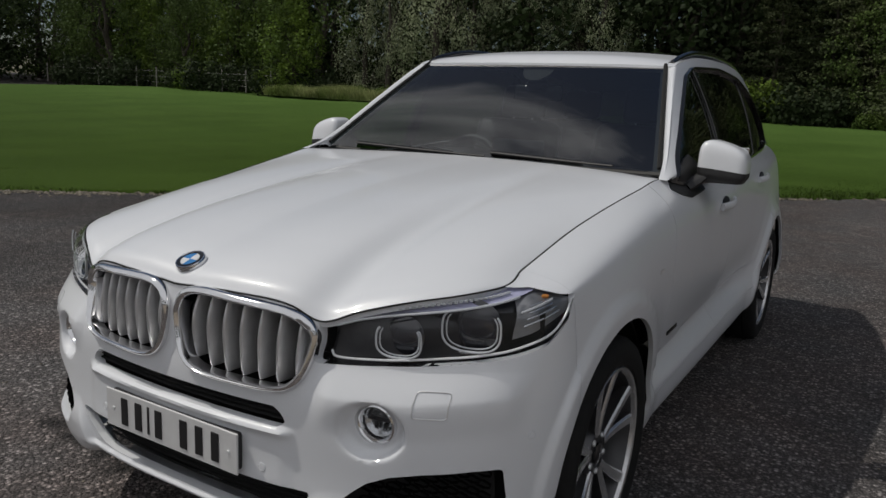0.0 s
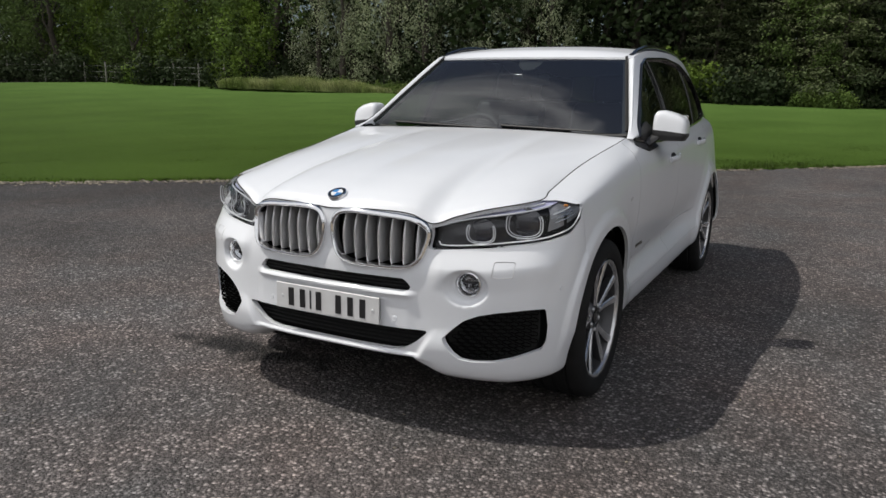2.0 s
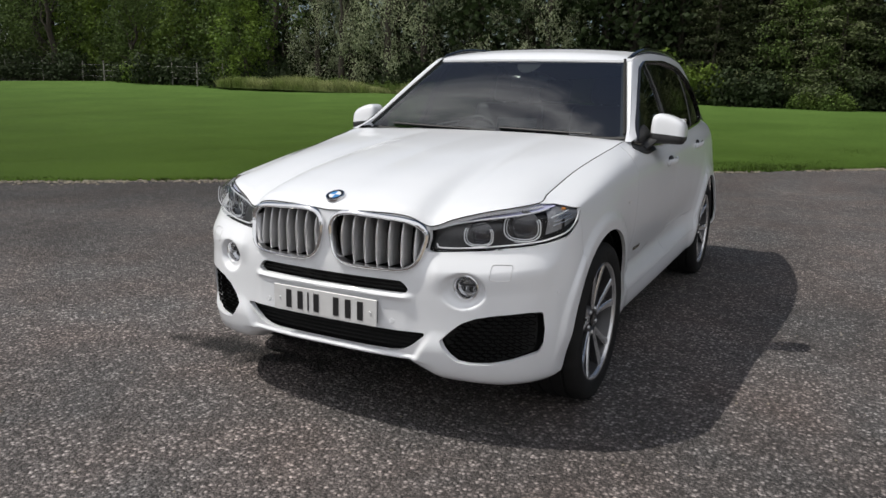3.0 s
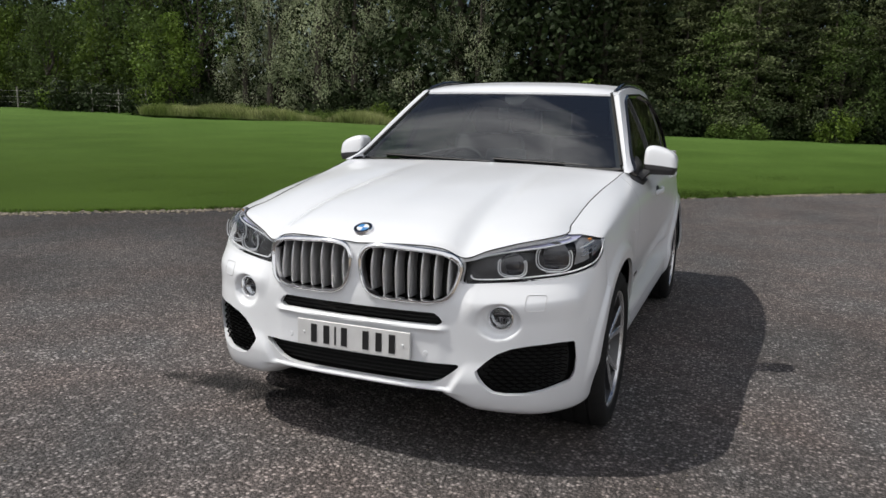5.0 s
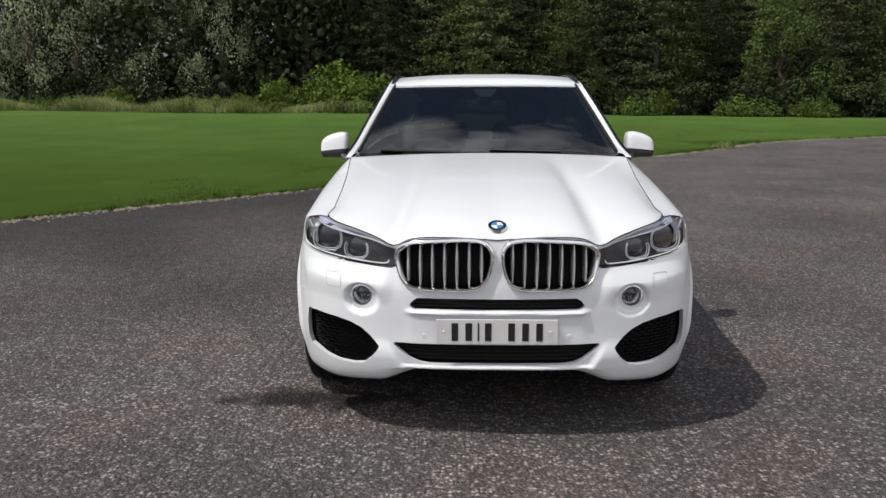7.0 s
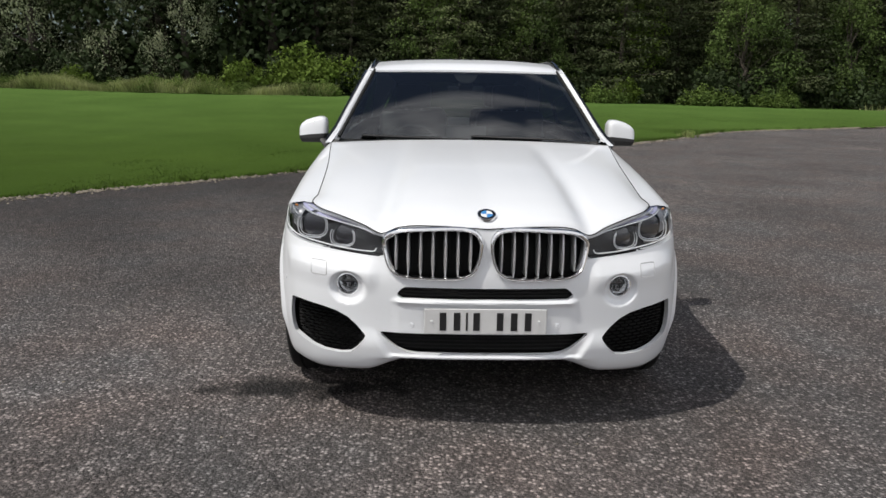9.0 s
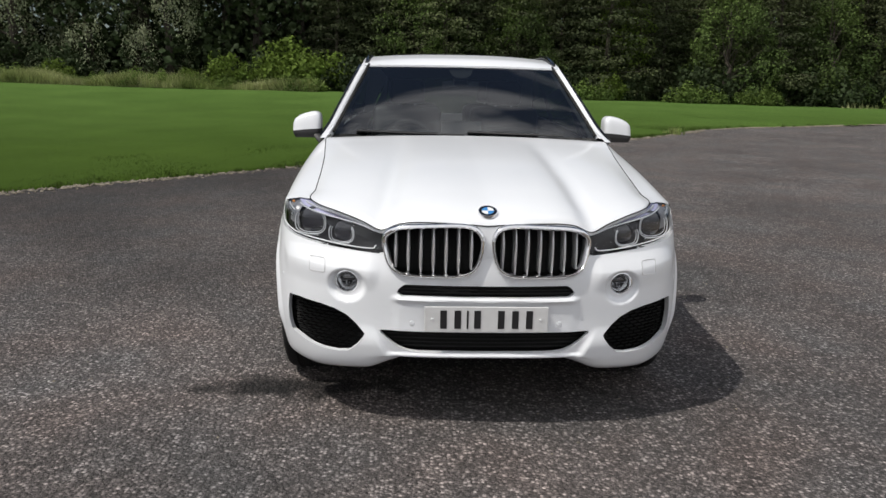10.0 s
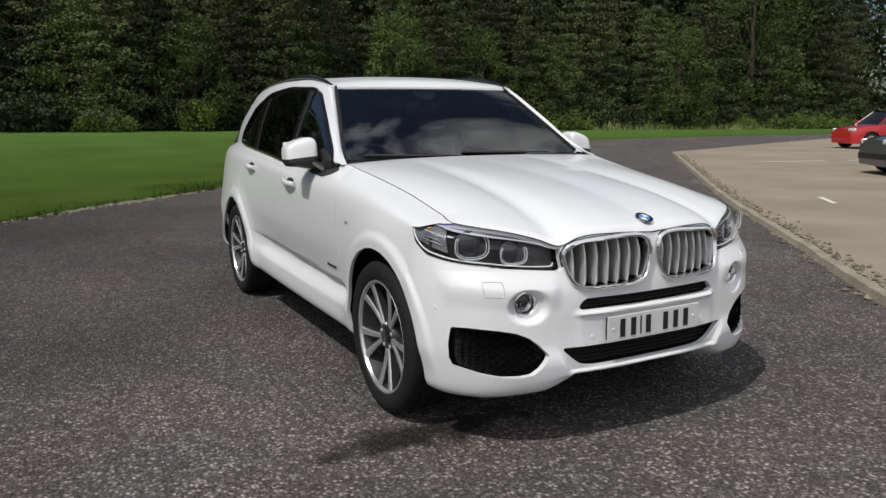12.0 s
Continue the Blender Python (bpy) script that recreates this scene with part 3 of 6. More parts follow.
def build_pad():
    bm = bmesh.new()
    ys = graded(-14, 18.2, 2, 0.25, 1.0)
    ys = [y for y in ys if -14 <= y <= 18.2] + [18.4]
    us = [0, 0.006, 0.02, 0.06, 0.15, 0.35, 0.7, 1.0]
    rows = []
    for y in ys:
        x0 = pad_x(y) + 0.035 * noise.noise((y * 1.7, 4, 0)) + 0.02 * noise.noise((y * 7, 1, 0))
        x1 = 90
        row = []
        for k, u in enumerate(us):
            x = x0 + (x1 - x0) * u
            yy = y + (x - x0) * 0.33 * smooth01((y - 2) / 16)
            row.append(bm.verts.new((x, yy, rise(x, yy) + (-0.01 if k == 0 else 0.035))))
        row[0].co.x, row[1].co.x = x0 - 0.02, x0
        rows.append(row)
    for a, b in zip(rows, rows[1:]):
        for j in range(len(us) - 1):
            bm.faces.new((a[j], a[j + 1], b[j + 1], b[j]))
    tagged(new("pavement", finish(bm, "pavement", "concrete")), "pale sandy concrete parking pad with stains", "pavement", kind="structure")
    # crumbling kerb strip along the pad
    bm = bmesh.new()
    sec = [(-0.07, -0.02), (0.07, -0.02), (0.06, 0.055), (-0.04, 0.06)]
    path = [Vector((pad_x(y) - 0.10 + 0.03 * noise.noise((y * 2.1, 9, 0)), y, rise(pad_x(y), y) + 0.012 * noise.noise((y * 6.0, 3, 1)))) for y in grid(-6, 18.2, 260)]
    sweep(bm, path, sec)
    tagged(new("kerb", finish(bm, "kerb", "kerb", smooth=False)), "worn low concrete kerb covered with dirt", "kerb", kind="structure")
    rng = np.random.default_rng(4)
    pl = []
    for _ in range(2600):
        y = rng.uniform(-1, 17)
        x = pad_x(y) + rng.normal(-0.02, 0.13)
        pl.append((x, y, rise(x, y) + (0.04 if x > pad_x(y) else 0.0)))
    stones("kerb_rubble", pl, 0.022, "brown rubble and grit along the kerb", rng)
    for (x, y, ln, a) in ((8.85, 5.35, 0.95, 48), (17.5, 12.6, 2.2, -20), (20.5, 11.5, 2.6, -20)):
        bm = bmesh.new()
        box(bm, (ln, 0.09, 0.004), None, 0.001, 1)
        ob = new("trim", finish(bm, "trim", "line"))
        ob.matrix_basis = pose(x, y, rise(x, y) + 0.0395, 0, 0, a)
        tagged(ob, "faded white painted parking line", "line", kind="structure")


build_ground()
build_lawn()
build_pad()
build_gravel()


# ---------------------------------------------------------------- woods
def leaf_cards(name, clumps, mat, size, per, rng, droop=0.0, slim=0.45, flat=0.0, up=0.0):
    """A crown: round every lobe (centre, radius) many small leaves that face outwards, so that each lobe has a lit and a shaded side."""
    radii = np.array([r for c, r in clumps])
    count = np.maximum(10, per * (radii / np.percentile(radii, 90)) ** 1.3).astype(int)
    cen = np.repeat(np.array([c for c, r in clumps]), count, axis=0)
    rad = np.repeat(radii, count)
    n = len(cen)
    out = rng.normal(0, 1, (n, 3))
    out[:, 2] += 0.25
    out /= np.linalg.norm(out, axis=1)[:, None]
    off = out * (rad * (1.06 - 0.45 * rng.uniform(0, 1, n) ** 1.6))[:, None]
    off[:, 2] *= 1.0 - flat
    p = cen + off
    if droop:
        p[:, 2] -= droop * rad * rng.uniform(0, 1, n) ** 1.5 * 2.2
    nrm = out + rng.normal(0, 0.42, (n, 3))
    nrm[:, 2] += up
    nrm /= np.linalg.norm(nrm, axis=1)[:, None]
    way = rng.normal(0, 1, (n, 3))
    way[:, 2] -= droop * 3.0 + 0.3
    way -= nrm * (way * nrm).sum(axis=1)[:, None]
    way /= np.maximum(np.linalg.norm(way, axis=1), 1e-4)[:, None]
    side = np.cross(nrm, way)
    s = (size * rng.uniform(0.6, 1.5, n))[:, None]
    tip, mid = p + way * s, p + way * s * 0.45
    fold = nrm * s * 0.10
    quad = np.stack([p, mid + side * s * slim - fold, tip, mid - side * s * slim - fold], axis=1).reshape(-1, 3)
    faces = np.arange(4 * n).reshape(-1, 4)
    me = bpy.data.meshes.new(name)
    me.from_pydata(quad.tolist(), [], faces.tolist())
    me.materials.append(MAT[mat])
    return me


def limb(bm, pts, r0, r1, sides=7):
    n = len(pts)
    sweep(bm, pts, lambda t: oval(r0 + (r1 - r0) * t, r0 + (r1 - r0) * t, sides), up=Vector((0.31, 0.95, 0.1)))


def wander(a, b, n, amount, rng):
    a, b = Vector(a), Vector(b)
    return [a.lerp(b, i / (n - 1)) + Vector(rng.normal(0, 1, 3)) * amount * math.sin(math.pi * i / (n - 1)) for i in range(n)]


def make_tree(seed, name, label, mat, height, spread, low, lobes, per, size, droop=0.0, slim=0.45, lobe_r=1.0):
    """A broad-leaved tree: trunk, limbs and an uneven crown of leafy lobes carried by the limbs' ends."""
    rng = np.random.default_rng(seed)
    tree = thing(name, label, "tree")
    bm = bmesh.new()
    trunk = wander((0, 0, -0.3), (rng.normal(0, 0.4), rng.normal(0, 0.4), height * 0.8), 9, 0.16, rng)
    limb(bm, trunk, 0.026 * height, 0.05, 9)
    ends = []
    for i in range(lobes):
        z = low + (height - low) * (i + rng.uniform(0, 1)) / lobes
        f = (z - low) / (height - low)
        r = spread * (0.55 + 0.55 * math.sin(math.pi * min(1, 0.2 + 0.75 * f))) * rng.uniform(0.55, 1.0) * (1 - 0.6 * f ** 3)
        a = i * 2.4 + rng.normal(0, 0.4)
        end = Vector((r * math.cos(a), r * math.sin(a), z))
        big = lobe_r * rng.uniform(0.7, 1.3)
        ends.append((np.array(end), big))
        for _ in range(3):  # smaller lobes that break its outline
            d = rng.normal(0, 1, 3)
            d *= big * 0.95 / np.linalg.norm(d)
            ends.append((np.array(end) + d, big * rng.uniform(0.35, 0.6)))
        if i % 2 == 0:
            base = trunk[min(7, max(1, int(8 * z / height * 0.75)))]
            limb(bm, wander(base, end, 5, 0.18, rng), 0.06, 0.012, 5)
    part("trunk", bm, "bark", tree)
    crown = new("crown", leaf_cards("crown", ends, mat, size, per, rng, droop, slim))
    crown.parent = tree
    return tree


def make_pine(seed, name, label, height, spread, per=52):
    """A conifer: a straight trunk with flat, layered boughs of needle sprays."""
    rng = np.random.default_rng(seed)
    tree = thing(name, label, "tree")
    bm = bmesh.new()
    trunk = wander((0, 0, -0.3), (0, 0, height), 7, 0.07, rng)
    limb(bm, trunk, 0.17, 0.03, 8)
    ends = []
    z = 0.7
    while z < height - 0.3:
        f = z / height
        turn = rng.uniform(0, 6.283)
        count = int(6 + 2 * (1 - f))
        for k in range(count):
            a = turn + k * 6.283 / count + rng.normal(0, 0.2)
            r = spread * (1 - f) ** 0.6 * rng.uniform(0.6, 1.15)
            tip = Vector((r * math.cos(a), r * math.sin(a), z + r * rng.uniform(-0.20, 0.14)))
            limb(bm, [Vector((0, 0, z)), Vector((0, 0, z)).lerp(tip, 0.5) + Vector((0, 0, 0.08)), tip], 0.035, 0.008, 4)
            for t in (0.5, 0.78, 1.0):
                c = Vector((0, 0, z)).lerp(tip, t)
                ends.append((np.array(c) + rng.normal(0, 0.10, 3), (0.34 + 0.42 * r / spread) * rng.uniform(0.7, 1.3)))
        z += rng.uniform(0.62, 0.85)
    part("trunk", bm, "bark", tree)
    crown = new("crown", leaf_cards("crown", ends, "needle", 0.165, per, rng, 0.06, 0.30, 0.66, 0.7))
    crown.parent = tree
    return tree


def make_shrub(seed, name, label, mat, width, height, clumps, per, size):
    rng = np.random.default_rng(seed)
    bush = thing(name, label, "bush")
    bm = bmesh.new()
    ends = []
    for i in range(clumps):
        a, r = rng.uniform(0, 6.283), width * math.sqrt(rng.uniform(0, 1))
        z = height * rng.uniform(0.12, 1.0) * (1 - 0.5 * (r / width) ** 2)
        e = Vector((r * math.cos(a), r * math.sin(a), z))
        ends.append((np.array(e), 0.42 * rng.uniform(0.6, 1.4) * (0.5 + 0.5 * width / 1.5)))
        if i % 3 == 0:
            limb(bm, wander((0.2 * e.x, 0.2 * e.y, -0.1), e, 4, 0.06, rng), 0.025, 0.006, 4)
    part("stem", bm, "bark", bush)
    crown = new("crown", leaf_cards("crown", ends, mat, size, per, rng, 0.1))
    crown.parent = bush
    return bush


def planted(proto, rng, places, group):
    """Stand copies of a plant on the given places (x, y, scale)."""
    first = True
    for x, y, s in places:
        m = pose(x, y, rise(x, y) - 0.05, 0, 0, rng.uniform(0, 360)) @ Matrix.Diagonal((s * rng.uniform(0.92, 1.08), s * rng.uniform(0.92, 1.08), s, 1))
        if first:
            proto.matrix_basis = m
            tagged(proto, group=group)
            first = False
        else:
            proto_scale = Matrix.Diagonal((*proto.scale, 1)).inverted()
            copy_thing(proto, m @ proto_scale)


def build_woods():
    rng = np.random.default_rng(21)
    spots = {k: [] for k in ("willow_a", "willow_b", "broad_a", "broad_b", "broad_c", "deep", "lime", "pine_a", "pine_b", "pine_c")}
    # willows
    for x in (-37.5, -33.2, -29.4, -26.0, -22.8, -16.6):
        spots["willow_a" if rng.uniform() < 0.5 else "willow_b"].append((x + rng.normal(0, 0.5), 46.5 + rng.uniform(0, 3), rng.uniform(0.9, 1.15)))
    for x in (-36, -28):
        spots["willow_b"].append((x, 52 + rng.uniform(0, 3), 1.35))
    # shade-coloured trees stand in for the dark gaps between the willows
    for x, s in ((-31.5, 1.0), (-24.5, 1.05), (-20, 1.0), (-19, 1.25), (-14, 1.1), (-11.5, 1.2), (-8.5, 1.1)):
        spots["deep"].append((x, 50.5 + rng.uniform(0, 3), s))
    # mixed broadleaves further along
    for x in grid(-84, -43, 12):
        spots[("broad_a", "broad_b", "broad_c")[int(rng.integers(3))]].append((x + rng.normal(0, 1), 49 + rng.uniform(-1, 5), rng.uniform(0.9, 1.25)))
    spots["lime"] += [(-42.5, 46.5, 0.85), (-48, 50, 1.0), (-57, 52, 1.05), (-64, 50, 1.0), (-71, 52, 1.1), (-52.5, 49, 0.8), (13.5, 48.5, 0.8)]
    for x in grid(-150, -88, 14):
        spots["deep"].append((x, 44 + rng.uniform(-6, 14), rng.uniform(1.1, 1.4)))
    # pines
    for x in grid(-5, 44, 23):
        spots[("pine_a", "pine_b", "pine_c")[int(rng.integers(3))]].append((x + rng.normal(0, 0.5), 48 + rng.uniform(-1.0, 3), rng.uniform(0.85, 1.2)))
    for x in grid(-8, 52, 18):
        spots[("pine_a", "pine_b", "pine_c")[int(rng.integers(3))]].append((x + rng.normal(0, 0.7), 54 + rng.uniform(-1, 3), rng.uniform(1.2, 1.5)))
    for x, y, s in ((20.3, 46.6, 0.95), (46.6, 46.2, 1.0), (49, 52, 1.2), (6.4, 47.2, 0.8), (27.5, 47.6, 0.85), (33.6, 46.9, 0.8), (0.2, 48.0, 0.9)):
        spots["broad_b"].append((x, y, s))
    for x in grid(52, 96, 12):
        spots[("pine_a", "pine_c", "pine_b", "broad_c")[int(rng.integers(4))]].append((x, 50 + rng.uniform(-4, 5), rng.uniform(1.0, 1.35)))
    # a second and third row closes the wood, its shade put into the leaf colour
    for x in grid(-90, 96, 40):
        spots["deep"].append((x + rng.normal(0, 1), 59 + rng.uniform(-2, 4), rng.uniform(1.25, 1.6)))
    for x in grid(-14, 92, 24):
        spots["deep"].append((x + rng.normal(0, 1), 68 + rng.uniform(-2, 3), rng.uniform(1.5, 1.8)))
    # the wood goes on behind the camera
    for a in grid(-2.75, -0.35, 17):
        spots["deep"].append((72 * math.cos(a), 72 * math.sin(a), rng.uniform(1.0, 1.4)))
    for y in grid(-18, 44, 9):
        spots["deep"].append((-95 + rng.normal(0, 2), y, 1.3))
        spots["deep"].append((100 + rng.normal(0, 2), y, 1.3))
    protos = dict(
        willow_a=make_tree(1, "willow_tree", "silvery grey-green willow with drooping leafy branches", "willow", 12.0, 3.0, 1.2, 17, 190, 0.14, 0.9, 0.3, 0.92),
        willow_b=make_tree(2, "willow_tree", "tall pale willow with hanging foliage", "willow", 13.0, 3.3, 1.6, 17, 190, 0.14, 1.0, 0.3, 0.96),
        broad_a=make_tree(3, "broadleaf_tree", "dense dark green broadleaf tree at the wood's edge", "broad", 12.5, 4.0, 0.8, 36, 96, 0.18, 0.1, 0.42, 1.25),
        broad_b=make_tree(4, "broadleaf_tree", "rounded green broadleaf tree with low branches", "broad", 8.5, 2.9, 0.4, 36, 120, 0.15, 0.1, 0.42, 0.9),
        broad_c=make_tree(5, "broadleaf_tree", "tall dark broadleaf tree in the wood", "broad", 14.0, 4.2, 1.2, 36, 92, 0.19, 0.1, 0.42, 1.35),
        deep=make_tree(14, "broadleaf_tree", "tall wood tree with leaves darkened for shade", "deep", 14.0, 4.6, 0.6, 34, 40, 0.35, 0.1, 0.42, 1.5),
        lime=make_tree(6, "lime_tree", "bright yellow-green leafy tree", "lime", 9.0, 2.5, 1.0, 30, 80, 0.2, 0.15, 0.42, 0.9),
        pine_a=make_pine(7, "pine_tree", "dark green pine with layered boughs", 11.0, 3.0),
        pine_b=make_pine(8, "pine_tree", "broad dark pine with drooping boughs", 9.5, 3.3),
        pine_c=make_pine(9, "pine_tree", "tall dark pine with a straight trunk", 13.0, 2.8),
    )
    for k, proto in protos.items():
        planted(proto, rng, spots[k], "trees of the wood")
    shrubs = dict(
        low=make_shrub(11, "shrub", "low yellow-green shrub before the trees", "shrub", 1.3, 1.5, 46, 46, 0.14),
        dark=make_shrub(12, "shrub", "leafy undergrowth shrub with leaves darkened for shade", "deep", 1.7, 2.3, 50, 44, 0.19),
        bright=make_shrub(13, "shrub", "bright lime-green young shrub", "lime", 1.0, 1.9, 40, 60, 0.13),
    )
    sp = {"low": [], "dark": [], "bright": []}
    for x in grid(-74, 70, 58):
        if -38 < x < -12 and int(x * 10) % 3:
            continue
        sp["dark"].append((x + rng.normal(0, 0.8), 46.2 + rng.uniform(-0.6, 1.6), rng.uniform(0.7, 1.35)))
    for x in grid(-88, 94, 34):  # undergrowth deeper in the wood
        sp["dark"].append((x + rng.normal(0, 0.8), 56.5 + rng.uniform(-1, 2), rng.uniform(1.5, 2.1)))
    for x in (0.4, 1.8, 10.4, 11.3, 16.4, 17.4, 18.5, 20.6, 21.4, 31, 32.5, 34, 53, 57, 61, 63.5, 65, 67):
        sp["low"].append((x + rng.normal(0, 0.3), 44.6 + rng.uniform(-0.3, 0.5), rng.uniform(0.65, 1.1)))
    for x, y, s in ((-54.5, 46, 1.35), (-44.5, 45.8, 1.2), (-22.5, 45.2, 0.9), (-14.5, 45.0, 0.7), (-10.8, 45.5, 1.0), (-7.6, 46.2, 1.5), (-5.6, 46.4, 1.45), (-9.2, 45.8, 1.3), (-12.2, 45.6, 1.3), (-8.4, 47.0, 1.9), (6.3, 45.6, 1.1), (12.2, 45.4, 1.0)):
        sp["bright"].append((x, y, s))
    for x in grid(-42, -7, 44):  # leafy weeds among the rough grass
        sp["low"].append((x + rng.normal(0, 0.4), 44.5 + rng.uniform(-0.3, 0.6), rng.uniform(0.38, 0.72)))
    for k, proto in shrubs.items():
        planted(proto, rng, sp[k], "shrubs before the wood")
    # a fringe of tall rough grass and weeds under the trees
    pl = []
    for _ in range(36000):
        x = rng.uniform(-43, -6.4)
        y = 43.6 + abs(rng.normal(0, 0.8))
        pl.append((x, y, rise(x, y)))
    for _ in range(1500):
        x = rng.uniform(27, 75)
        y = 43.9 + abs(rng.normal(0, 0.6))
        pl.append((x, y, rise(x, y)))
    blades("rough_grass", pl, 0.72, 0.032, "straw", "band of tall rough grass and weeds before the wood", "grass", 0.95)
    # wire fence on posts along the far side of the lawn
    fence = thing("fence", "wire fence on pale posts before the dark trees", "fence")
    posts = grid(-76, -44, 12)
    for x in posts:
        bm = bmesh.new()
        box(bm, (0.10, 0.10, 1.9), pose(x, 45.4, rise(x, 45.4) + 0.9), 0.012, 1)
        part("post", bm, "post", fence)
    for h in (0.5, 1.0, 1.5):
        bm = bmesh.new()
        sweep(bm, [Vector((x, 45.34, rise(x, 45.4) + h)) for x in posts], oval(0.008, 0.008, 5))
        part("wire", bm, "wire", fence)


build_grass()
build_woods()


# ---------------------------------------------------------------- the white car: its skin
# Seven rails run along the flank from underneath to the belt: each a curve of (y: half width, height).
JOIN = 0.50  # where the front's curved face meets the flanks
FLANK = [
    keyed((0.5, 0.80, 0.235), (1.3, 0.80, 0.25), (3.3, 0.80, 0.27), (4.3, 0.78, 0.32), (4.75, 0.70, 0.36)),
    keyed((0.5, 0.888, 0.268), (1.3, 0.896, 0.275), (2.5, 0.905, 0.285), (3.3, 0.915, 0.305), (4.3, 0.91, 0.36), (4.75, 0.80, 0.40)),
    keyed((0.5, 0.914, 0.40), (1.3, 0.917, 0.385), (2.5, 0.919, 0.40), (3.3, 0.932, 0.43), (4.3, 0.93, 0.46), (4.75, 0.84, 0.48)),
    keyed((0.5, 0.922, 0.53), (1.3, 0.908, 0.50), (2.0, 0.893, 0.50), (2.9, 0.898, 0.52), (3.6, 0.945, 0.56), (4.3, 0.925, 0.60), (4.75, 0.86, 0.62)),
    keyed((0.5, 0.927, 0.73), (0.83, 0.937, 0.80), (1.3, 0.939, 0.75), (2.2, 0.938, 0.74), (3.0, 0.940, 0.77), (3.7, 0.940, 0.80), (4.3, 0.90, 0.82), (4.75, 0.83, 0.84)),
    keyed((0.5, 0.917, 0.905), (0.83, 0.930, 0.94), (1.3, 0.940, 0.965), (2.0, 0.943, 0.995), (3.0, 0.930, 1.045), (3.7, 0.910, 1.07), (4.3, 0.860, 1.08), (4.75, 0.79, 1.08)),
    keyed((0.5, 0.885, 0.952), (0.83, 0.893, 1.010), (1.3, 0.902, 1.068), (1.6, 0.912, 1.080), (2.0, 0.917, 1.078), (3.0, 0.900, 1.13), (3.7, 0.868, 1.16), (4.3, 0.812, 1.17), (4.75, 0.75, 1.16)),
    keyed((0.5, 0.772, 0.978), (0.83, 0.780, 1.048), (1.0, 0.790, 1.078), (1.3, 0.818, 1.128), (1.48, 0.836, 1.154), (1.62, 0.862, 1.136), (2.0, 0.886, 1.122), (3.0, 0.868, 1.172), (3.7, 0.830, 1.205), (4.3, 0.755, 1.215), (4.75, 0.69, 1.20)),
]
# The same rails go on round the front: each a Bezier from the middle (0, y0, z0) to the flank, with handles (a, z1) and (x2, y2, z2).
FRONT = [
    (0.14, 0.27, 0.45, 0.25, 0.80, 0.24, 0.19),
    (0.035, 0.318, 0.42, 0.300, 0.895, 0.125, 0.212),
    (0.012, 0.40, 0.45, 0.40, 0.932, 0.085, 0.385),
    (0.018, 0.50, 0.45, 0.50, 0.940, 0.075, 0.53),
    (0.012, 0.665, 0.45, 0.655, 0.936, 0.115, 0.68),
    (0.022, 0.762, 0.42, 0.756, 0.910, 0.18, 0.765),
]
# the two topmost rails run under and over the head lamps
BROW = [
    keyed((0, 0, 0.024, 0.835), (0.15, 0.19, 0.032, 0.836), (0.35, 0.448, 0.092, 0.818), (0.5, 0.63, 0.150, 0.850), (0.62, 0.74, 0.222, 0.88), (0.74, 0.825, 0.30, 0.902), (0.87, 0.874, 0.40, 0.928), (1.0, 0.885, 0.5, 0.952)),
    keyed((0, 0, 0.030, 0.900), (0.15, 0.20, 0.038, 0.910), (0.28, 0.37, 0.068, 0.899), (0.35, 0.446, 0.092, 0.868), (0.42, 0.522, 0.130, 0.896), (0.51, 0.622, 0.186, 0.925), (0.62, 0.715, 0.262, 0.943), (0.74, 0.772, 0.36, 0.953), (1.0, 0.772, 0.5, 0.978)),
]
AXLE_F, AXLE_R, WHEEL_R, HUB_Z = 0.829, 3.762, 0.368, 0.368
ARCH_R = 0.425


def rail(k, s):
    """The rail k at s: 0 in the middle of the front, 1 at the join, past it (s - 1) metres along the flank."""
    if s >= 1:
        y = JOIN + (s - 1)
        x, z = FLANK[k](y)
        return np.array((x, y, z))
    if k > 5:
        return BROW[k - 6](s)
    y0, z0, a, z1, x2, y2, z2 = FRONT[k]
    x3, z3 = FLANK[k](JOIN)
    u = 1 - s
    return (np.array((0, y0, z0)) * u**3 + np.array((a, y0, z1)) * 3 * u * u * s
            + np.array((x2, y2, z2)) * 3 * u * s * s + np.array((x3, JOIN, z3)) * s**3)


RAIL_CACHE = {}


